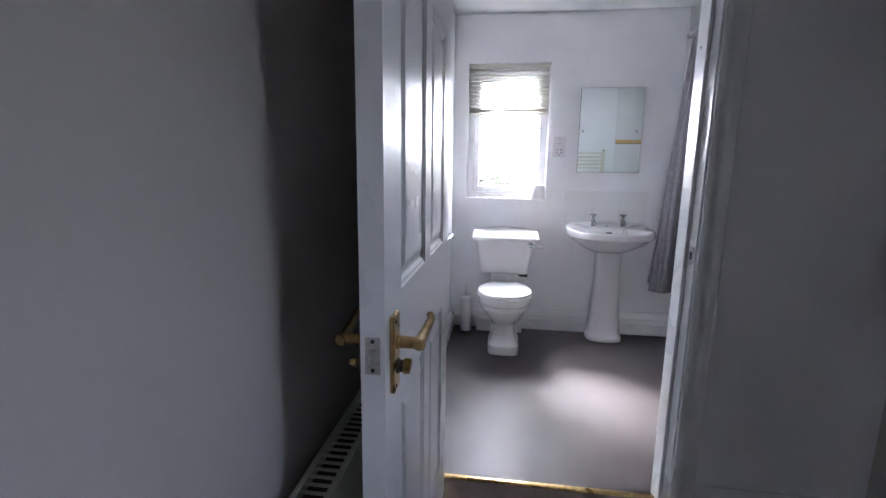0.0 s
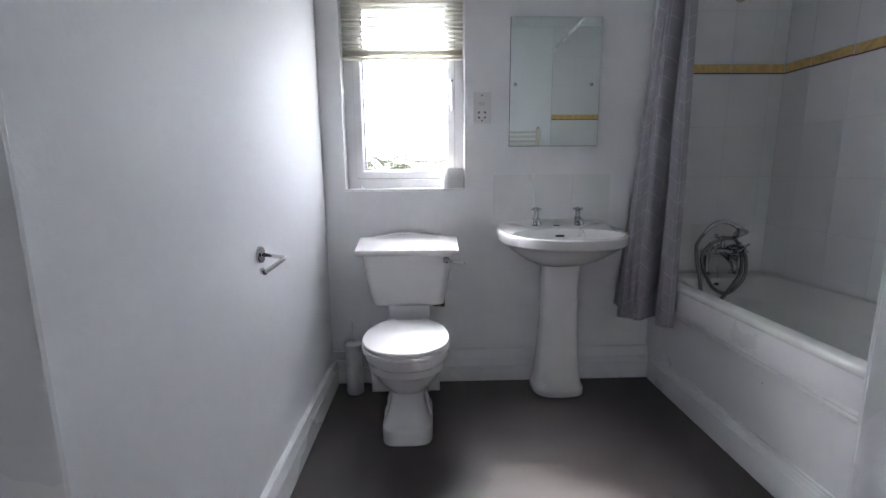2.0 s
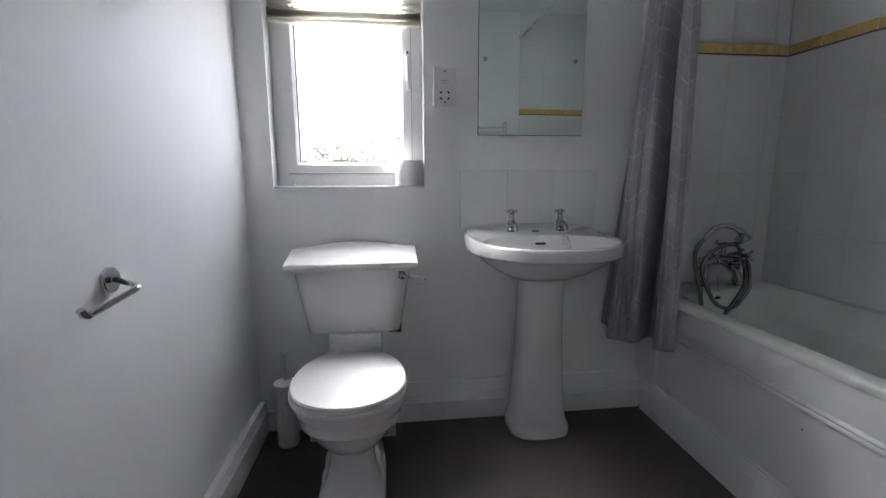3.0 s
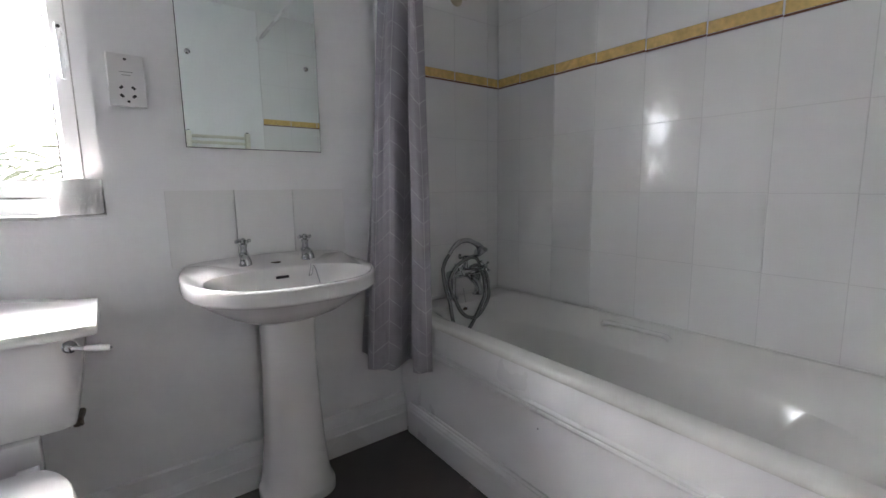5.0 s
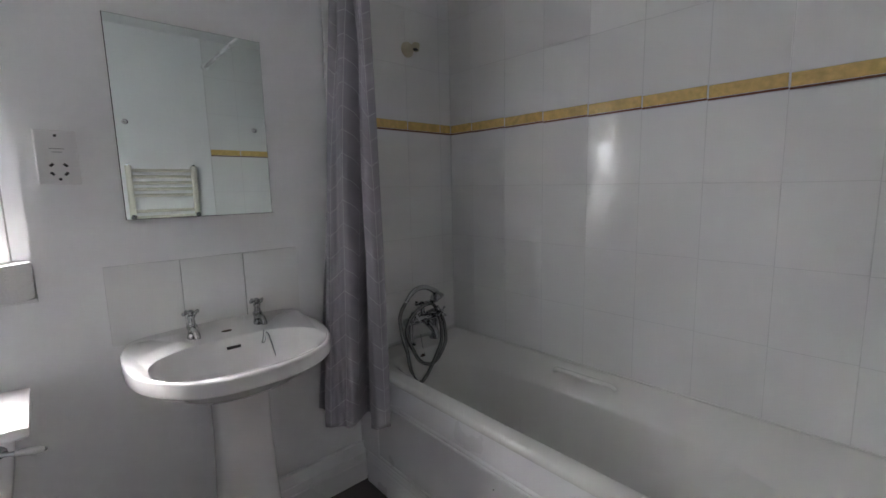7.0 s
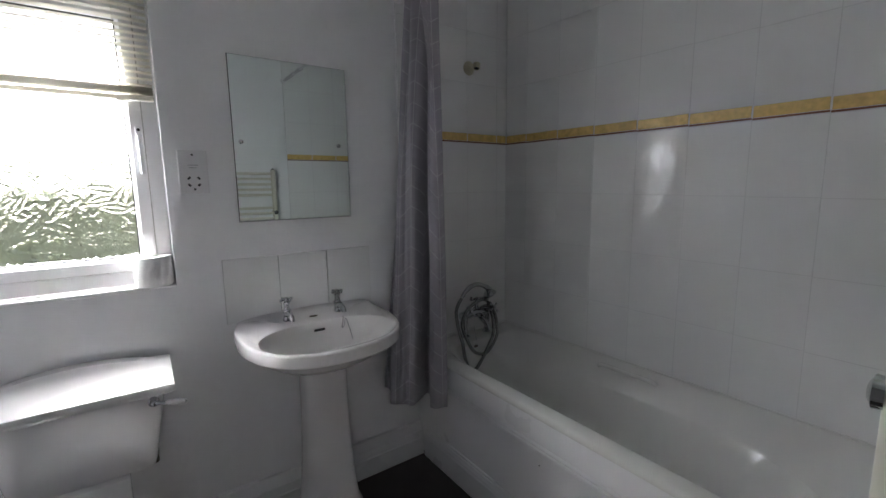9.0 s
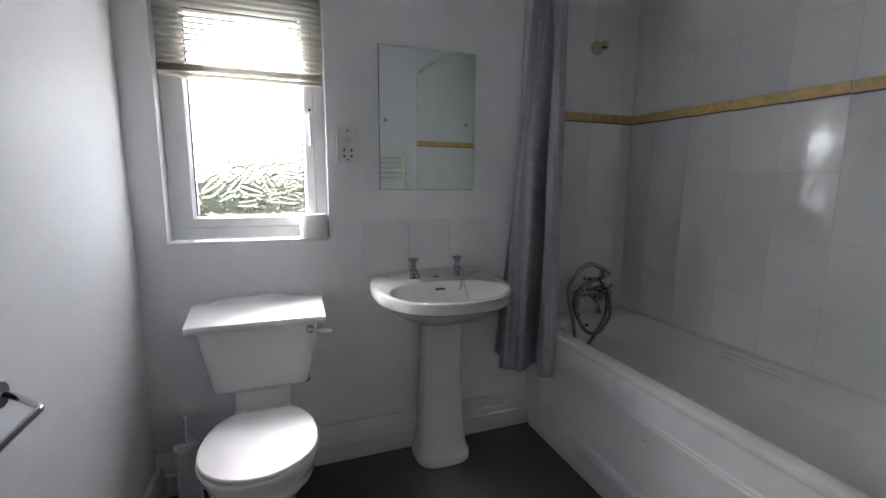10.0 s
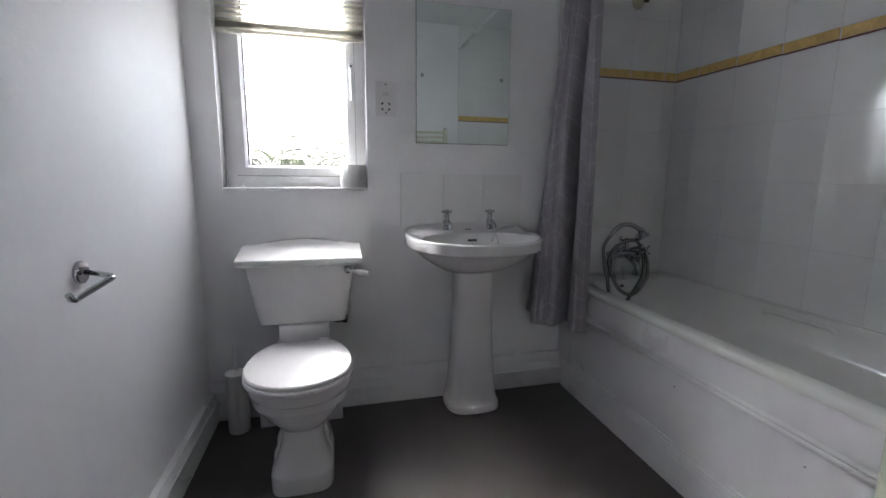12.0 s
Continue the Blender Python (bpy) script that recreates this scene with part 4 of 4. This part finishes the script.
def mixer():
    m = thing("bath_mixer", (2.03, 2.94, 0.592), "chrome bath shower mixer with handset resting on its cradle", "mixer tap")
    y = 2.925
    part("body", tube([(1.93, y, 0.705), (1.945, y, 0.705), (2.035, y, 0.71), (2.12, y, 0.705), (2.135, y, 0.705)], [0.018, 0.021, 0.024, 0.021, 0.018], 16), CHROME, m, smooth=True)
    for x in (1.955, 2.11):
        part("leg", lathe([(0.028, 0), (0.028, 0.005), (0.018, 0.012), (0.015, 0.05), (0.018, 0.1), (0.018, 0.115)], (x, y, 0.592), None, 18), CHROME, m, smooth=True)
        c = Vector((x, y - 0.03, 0.722))
        h = part("cross_head", tube([(x, y - 0.012, 0.712), (x, y - 0.05, 0.735), (x, y - 0.062, 0.742)], [0.014, 0.012, 0.009], 12), CHROME, m, smooth=True)
        c = Vector((x, y - 0.055, 0.738))
        for k in range(4):
            a = radians(30 + 90 * k)
            d = Vector((math.cos(a), math.sin(a) * 0.45, math.sin(a) * 0.9))
            part("arm", tube([c + d * 0.006, c + d * 0.018, c + d * 0.024, c + d * 0.031, c + d * 0.034], [0.0045, 0.0035, 0.006, 0.0065, 0.003], 8), CHROME, h, smooth=True)
    part("spout", tube(curve([(2.035, y - 0.01, 0.70), (2.035, y - 0.04, 0.69), (2.037, y - 0.085, 0.665), (2.038, y - 0.1, 0.645), (2.038, y - 0.102, 0.632)], 5), 0.0155, 14), CHROME, m, smooth=True)
    part("riser", tube([(2.035, y, 0.72), (2.035, y, 0.79)], [0.013, 0.009], 12), CHROME, m, smooth=True)
    part("cradle", tube(curve([(1.985, y - 0.02, 0.80), (1.99, y - 0.01, 0.785), (2.03, y, 0.782), (2.075, y - 0.01, 0.785), (2.08, y - 0.02, 0.80)], 4), 0.0065, 8), CHROME, m, smooth=True)
    s = part("handset", tube(curve([(1.925, y - 0.02, 0.812), (1.95, y - 0.02, 0.84), (1.99, y - 0.02, 0.862), (2.04, y - 0.02, 0.862), (2.085, y - 0.025, 0.84), (2.105, y - 0.03, 0.825)], 5), [0.010] * 6 + [0.012] * 14 + [0.015] * 6, 14), CHROME, m, "chrome shower handset", smooth=True)
    turn = Vector((0.35, -0.45, -0.8)).to_track_quat("Z", "Y").to_matrix()
    part("spray_head", lathe([(0.012, -0.03), (0.026, -0.022), (0.036, -0.005), (0.038, 0.004), (0.034, 0.01), (0.03, 0.011)], (2.10, y - 0.035, 0.800), turn, 24), CHROME, s, smooth=True)
    hose = [Vector((p.x, min(p.y, 2.834 + 0.05 * max(0, (p.z - 0.6) / 0.1)), p.z)) for p in curve([(1.922, y - 0.02, 0.808), (1.895, y - 0.02, 0.77), (1.875, y - 0.02, 0.70), (1.87, y - 0.025, 0.62), (1.885, y - 0.03, 0.52), (1.915, y - 0.04, 0.455), (1.95, y - 0.05, 0.442), (2.0, y - 0.05, 0.49), (2.06, y - 0.045, 0.58), (2.10, y - 0.03, 0.66), (2.105, y - 0.02, 0.74), (2.06, y - 0.035, 0.782), (1.985, y - 0.045, 0.775), (1.92, y - 0.05, 0.735), (1.895, y - 0.05, 0.66), (1.915, y - 0.05, 0.58), (1.965, y - 0.05, 0.525), (2.03, y - 0.05, 0.515), (2.085, y - 0.045, 0.57), (2.12, y - 0.035, 0.65), (2.125, y - 0.02, 0.71), (2.09, y - 0.012, 0.74), (2.045, y - 0.01, 0.735)], 9)]
    part("hose", tube(hose, 0.0085, 8), HOSE, m, "flexible metal shower hose", smooth=True)


HOSE = material("ribbed_hose", (0.30, 0.30, 0.30), 0.25, 1.0)
_nt = HOSE.node_tree
_w = _nt.nodes.new("ShaderNodeTexWave")
_w.inputs["Scale"].default_value, _w.bands_direction = 90, "Z"
_g = _nt.nodes.new("ShaderNodeNewGeometry")
_b = _nt.nodes.new("ShaderNodeBump")
_b.inputs["Distance"].default_value, _b.inputs["Strength"].default_value = 0.001, 0.8
_nt.links.new(_g.outputs["Position"], _w.inputs["Vector"])
_nt.links.new(_w.outputs["Fac"], _b.inputs["Height"])
_nt.links.new(_b.outputs[0], _nt.nodes["Principled BSDF"].inputs["Normal"])
mixer()

bm = lathe([(0.034, 0), (0.033, 0.006), (0.022, 0.02), (0.016, 0.032), (0.013, 0.034)], (2.045, Y1 - 0.008, 1.958), Euler((radians(90), 0, 0)).to_matrix(), 24)
brk = thing("shower_bracket", (2.045, Y1 - 0.008, 1.958), "aged cream plastic shower handset bracket on the tiled wall", "shower bracket")
part("cone", bm, AGED, brk, smooth=True)
bm = bmesh.new()
arc = [radians(a) for a in np.linspace(-140, 140, 15)]
for h0, h1 in ((0.0, 0.026),):
    inner = [(0.013 * math.cos(a), 0.013 * math.sin(a)) for a in arc]
    outer = [(0.0175 * math.cos(a), 0.0175 * math.sin(a)) for a in arc]
    prism(outer + inner[::-1], "z", h0, h1, bm=bm)
bmesh.ops.rotate(bm, verts=bm.verts, matrix=Euler((radians(-18), 0, radians(-60))).to_matrix())
bmesh.ops.translate(bm, verts=bm.verts, vec=(2.058, Y1 - 0.052, 1.95))
part("clip", bm, AGED, brk, smooth=True)
bm = lathe([(0.0125, 0.001), (0.0125, 0.024)], (0, 0, 0), None, 16)
bmesh.ops.rotate(bm, verts=bm.verts, matrix=Euler((radians(-18), 0, radians(-60))).to_matrix())
bmesh.ops.translate(bm, verts=bm.verts, vec=(2.058, Y1 - 0.052, 1.95))
part("socket_hole", bm, DARK, brk, smooth=True)


# ---- shower curtain and rail ----
def fabric():
    m = material("grey_fabric", (0.30, 0.30, 0.33), 0.85)
    nt = m.node_tree
    b = nt.nodes["Principled BSDF"]
    uv = nt.nodes.new("ShaderNodeUVMap")
    sep = nt.nodes.new("ShaderNodeSeparateXYZ")
    nt.links.new(uv.outputs[0], sep.inputs[0])

    def node(op, a, b2=None, c=None):
        n = nt.nodes.new("ShaderNodeMath")
        n.operation = op
        for i, v in enumerate((a, b2, c)):
            if v is None:
                continue
            if isinstance(v, (int, float)):
                n.inputs[i].default_value = v
            else:
                nt.links.new(v, n.inputs[i])
        return n.outputs[0]
    u, v = sep.outputs[0], sep.outputs[1]
    tri = node("PINGPONG", u, 0.07)
    row = node("FRACT", node("DIVIDE", node("SUBTRACT", v, node("MULTIPLY", tri, 0.75)), 0.088))
    chevron = node("LESS_THAN", row, 0.042)
    edge = node("LESS_THAN", node("FRACT", node("DIVIDE", u, 0.07)), 0.035)
    lines = node("MAXIMUM", chevron, edge)
    wv = nt.nodes.new("ShaderNodeTexNoise")
    wv.inputs["Scale"].default_value, wv.inputs["Detail"].default_value = 700, 2
    nt.links.new(uv.outputs[0], wv.inputs["Vector"])
    wear = nt.nodes.new("ShaderNodeTexNoise")
    wear.inputs["Scale"].default_value = 9
    nt.links.new(uv.outputs[0], wear.inputs["Vector"])
    k = node("MULTIPLY", lines, node("MULTIPLY", wear.outputs["Fac"], 0.85))
    mix = nt.nodes.new("ShaderNodeMix")
    mix.data_type = "RGBA"
    mix.inputs["A"].default_value, mix.inputs["B"].default_value = (0.365, 0.35, 0.385, 1), (0.72, 0.72, 0.74, 1)
    nt.links.new(k, mix.inputs["Factor"])
    nt.links.new(mix.outputs["Result"], b.inputs["Base Color"])
    bp = nt.nodes.new("ShaderNodeBump")
    bp.inputs["Distance"].default_value, bp.inputs["Strength"].default_value = 0.0006, 0.6
    nt.links.new(wv.outputs["Fac"], bp.inputs["Height"])
    nt.links.new(bp.outputs[0], b.inputs["Normal"])
    b.inputs["Sheen Weight"].default_value = 0.15
    return m


def curtain():
    c = thing("shower_curtain", (1.62, 2.85, 0.4), "grey polyester shower curtain with pale chevron lines, drawn back", "shower curtain")
    nu, nv = 230, 90
    verts, uvs = [], []
    zt, zb = 2.17, 0.375
    # depth of the folds across the cloth near the hem: a thin flap, a broad face, a deep valley, a second face
    knots = [0, 0.05, 0.10, 0.15, 0.22, 0.34, 0.46, 0.52, 0.57, 0.63, 0.69, 0.74, 0.82, 0.92, 1.0]
    depth = [0.034, 0.056, 0.044, -0.006, -0.020, -0.010, -0.020, -0.010, 0.072, 0.086, 0.060, -0.014, -0.020, -0.010, 0.012]
    smooth_s = np.linspace(0, 1, nu)
    low = np.convolve(np.pad(np.interp(smooth_s, knots, [1.3 * d for d in depth]), 5, mode="edge"), np.ones(11) / 11, mode="valid")
    high = 0.028 * np.sin(smooth_s * 2 * math.pi * 4.0 + 0.9)
    for j in range(nv):
        f = j / (nv - 1)
        z = zt + (zb - zt) * f
        left = Vector((1.66 + (1.464 - 1.66) * f ** 0.8, 2.945 - 0.01 * f))
        right = Vector((1.672 + 0.006 * f, 2.735 - 0.03 * min(1, f * 1.6)))
        m = min(1, f * 2.2) ** 0.8
        for i in range(nu):
            s = i / (nu - 1)
            along = right - left
            out = Vector((-along.y, along.x)).normalized()
            w = i + 5 * math.sin(2.6 * f + 4 * s)
            at = min(nu - 1, max(0, w))
            d = (1 - m) * np.interp(at, range(nu), high) + m * np.interp(at, range(nu), low)
            d += 0.0022 * math.sin(s * 37 + 5 * f) * (0.4 + f) + 0.0015 * math.sin(s * 61 - 11 * f)
            p = left + along * s + out * float(d)
            hem = 0.052 * f * max(0.0, 1 - s / 0.14) + 0.012 * f * math.sin(3.2 * s) + 0.010 * f * max(0, s - 0.65)
            verts.append((p.x, min(p.y, 2.988), z + hem))
            uvs.append((0.5 * s, z))
    faces = [(j * nu + i, j * nu + i + 1, (j + 1) * nu + i + 1, (j + 1) * nu + i) for j in range(nv - 1) for i in range(nu - 1)]
    run = [0.0]
    for i in range(1, nu):
        run.append(run[-1] + (Vector(verts[(nv - 10) * nu + i]) - Vector(verts[(nv - 10) * nu + i - 1])).xy.length)
    uvs = [(run[k % nu], v) for k, (u, v) in enumerate(uvs)]
    me = bpy.data.meshes.new("cloth")
    me.from_pydata(verts, [], faces)
    uvl = me.uv_layers.new(name="UVMap")
    for lp in me.loops:
        uvl.data[lp.index].uv = uvs[lp.vertex_index]
    me.polygons.foreach_set("use_smooth", [True] * len(me.polygons))
    me.materials.append(fabric())
    ob = new("cloth", me)
    so = ob.modifiers.new("thickness", "SOLIDIFY")
    so.thickness = 0.0012
    ob.parent = c
    ob.matrix_parent_inverse = c.matrix_world.inverted()
    for k in range(8):
        y = 2.79 + k * 0.021
        ring = [(1.645 + 0.017 * math.cos(a), y, 2.193 + 0.022 * math.sin(a)) for a in np.linspace(0, 2 * math.pi, 16)]
        part("ring", tube(ring, 0.0018, 6), PLASTIC, c, "white plastic curtain ring")
    r = thing("curtain_rail", (1.645, 2.1, 2.2), "white shower curtain rail spanning the room above the bath", "curtain rail")
    part("tube", tube([(1.645, YB + 0.01, 2.2), (1.645, Y1 - 0.01, 2.2)], 0.0115, 14), GLOSS, r, smooth=True)
    for y, s in ((YB + 0.001, 1), (Y1 - 0.001, -1)):
        part("flange", lathe([(0.026, 0), (0.026, 0.005), (0.016, 0.014)], (1.645, y, 2.2), Euler((radians(-90 * s), 0, 0)).to_matrix(), 18), GLOSS, r, smooth=True)


curtain()


# ---- towel radiator on the door wall ----
def towel_radiator():
    t = thing("towel_radiator", (1.25, 1.3, 1.1), "cream ladder towel radiator fixed to the wall by the doorway", "towel radiator")
    x0, x1, y = 1.132, 1.497, 1.272
    for x in (x0, x1):
        part("upright", loft([oval(x, y, z, 0.018, 0.016, 2.6, 20) for z in (0.42, 1.515)]), CREAM, t, smooth=True)
        part("end_cap", lathe([(0.010, 0), (0.010, 0.006), (0.004, 0.01)], (x, y, 1.515), None, 12), CHROME, t, "chrome end cap")
        for z in (0.55, 1.19):
            part("bracket", tube([(x, y, z), (x, YB, z)], 0.010, 12), CHROME, t, "chrome wall bracket", smooth=True)
            part("bracket_cap", lathe([(0.015, 0), (0.016, 0.008), (0.008, 0.012)], (x, y + 0.014, z), Euler((radians(-90), 0, 0)).to_matrix(), 16), CHROME, t, "chrome bracket cap", smooth=True)
        part("valve", lathe([(0.012, 0), (0.012, 0.05), (0.017, 0.055), (0.017, 0.09), (0.01, 0.1)], (x, y, 0.32), None, 16), CHROME, t, "chrome radiator valve", smooth=True)
        part("tail_pipe", tube([(x, y, 0.34), (x, y, 0.0)], 0.0075, 10), CHROME, t)
    z = 1.485
    while z > 0.45:
        for _ in range(5):
            if z > 0.45:
                part("bar", tube([(x0, y - 0.008, z), (x1, y - 0.008, z)], 0.010, 10), CREAM, t, smooth=True)
            z -= 0.04
        z -= 0.06


towel_radiator()


# ---- outside ----
# Unseen ground, kept pale so it bounces daylight onto the bathroom ceiling.
BOUNCE = material("bounce_ground", (0.50, 0.49, 0.46), 0.9, vary=0.1, grain=0.15)
part("ground", box(-60, 60, 3.28, 120, -0.25, -0.15), BOUNCE, kind="structure", label="unseen pale ground added to bounce light up through the window", category="ground")


def hedge():
    h = thing("hedge", (0.5, 6.5, -0.15), "leafy green garden hedge beyond the window", "hedge")
    rng = np.random.default_rng(7)
    verts, faces = [], []
    for _ in range(26000):
        x = rng.uniform(-5, 6)
        top = 1.58 + 0.06 * math.sin(x * 2.1) + 0.04 * math.sin(x * 5.3)
        z = rng.uniform(-0.15, top)
        y = 6.0 + rng.uniform(0, 0.5) + 0.25 * max(0, z - 1.2)
        q = Euler(rng.uniform(0, 6.28, 3)).to_matrix()
        s = rng.uniform(0.03, 0.06)
        k = len(verts)
        for p in ((-1, 0, 0), (0, -0.45, 0.1), (1, 0, 0), (0, 0.45, 0.1)):
            verts.append(tuple(Vector((x, y, z)) + q @ (Vector(p) * s)))
        faces.append((k, k + 1, k + 2, k + 3))
    me = bpy.data.meshes.new("leaves")
    me.from_pydata(verts, [], faces)
    me.materials.append(LEAF)
    ob = new("leaves", me)
    ob.parent = h
    ob.matrix_parent_inverse = h.matrix_world.inverted()
    ob["kind"] = "stuff"
    part("inner_growth", box(-5, 6, 6.2, 6.6, -0.15, 1.3), LEAF, h)


hedge()


# ---- tiles ----
def tile_mesh(name, w, h, t, mat):
    bm = box(-w / 2, w / 2, -h / 2, h / 2, 0, t, 0.0006, seg=1)
    me = bpy.data.meshes.new(name)
    bm.to_mesh(me)
    bm.free()
    me.materials.append(mat)
    return me


MESHES = {}


def lay(name, wall, along, z, w, h, t, mat, parent):
    """One tile on a wall. wall: 'east', 'north' or 'south'; along: its centre's x or y; z: its centre."""
    key = (name, round(w, 4), round(h, 4), t)
    if key not in MESHES:
        MESHES[key] = tile_mesh(name, w, h, t, mat)
    ob = new(name, MESHES[key])
    ax = {"north": (Vector((1, 0, 0)), Vector((0, -1, 0)), Vector((along, Y1, z))),
          "east": (Vector((0, 1, 0)), Vector((-1, 0, 0)), Vector((2.315 + 0.0222 * (Y1 - along), along, z - 0.012 * (Y1 - along)))),
          "south": (Vector((-1, 0, 0)), Vector((0, 1, 0)), Vector((along, YB, z)))}[wall]
    right, out, at = ax
    up = Vector((0, 0, 1))
    if wall == "east":
        right = Vector((-0.022, 1, -0.0)).normalized()
        out = Vector((-1, -0.022, 0)).normalized()
    if right.cross(up).dot(out) < 0:
        right = -right
    m = Matrix((right, up, out)).transposed().to_4x4()
    wob = Euler((random.uniform(-0.0002, 0.0002), random.uniform(-0.0002, 0.0002), 0)).to_matrix().to_4x4()
    ob.matrix_world = Matrix.Translation(at) @ m @ wob
    ob.parent = parent
    return ob


def tiled(wall, cuts, owner):
    """cuts: the joints' places along the wall. Courses of tiles from the bath up, with the yellow border between."""
    courses = [(0.597, 0.842), (0.842, 1.090), (1.090, 1.338), (1.338, 1.592), (1.640, 1.888), (1.888, 2.136), (2.136, 2.398)]
    g = 0.0022
    for a, b in zip(cuts, cuts[1:]):
        for z0, z1 in courses:
            lay("tile", wall, (a + b) / 2, (z0 + z1) / 2, b - a - g, z1 - z0 - g, 0.0075, TILE, owner)
        lay("border_tile", wall, (a + b) / 2, 1.6205, b - a - 0.006, 0.0375, 0.009, BORDER, owner)
        lay("brown_edge", wall, (a + b) / 2, 1.597, b - a - g, 0.0065, 0.0088, BROWN, owner)


BORDER = YELLOW
base = {o.name: o for o in bpy.data.objects}
east = [Y1 - 0.008] + [2.847 - 0.2025 * k for k in range(9)] + [YB + 0.001]
tiled("east", sorted(east), base["wall_east"])
tiled("north", [1.63, 1.832, 2.034, 2.2365, 2.307], base["wall_north"])
tiled("south", [1.63, 1.832, 2.034, 2.2365, 2.307], base["wall_south"])
part("grout", prism([(2.315 - 0.0068, Y1), (2.355 - 0.0068, YB), (2.356, YB), (2.316, Y1)], "z", 0.56, TOP), GROUT, base["wall_east"])
part("grout", box(1.63, 2.315, Y1 - 0.0068, Y1 + 0.001, 0.56, TOP), GROUT, base["wall_north"])
part("grout", box(1.63, X1, YB - 0.001, YB + 0.0068, 0.56, TOP), GROUT, base["wall_south"])
for a, b in ((0.857, 1.058), (1.060, 1.258), (1.260, 1.459)):
    lay("splashback_tile", "north", (a + b) / 2, 0.985, b - a, 0.25, 0.008, TILE, base["wall_north"])
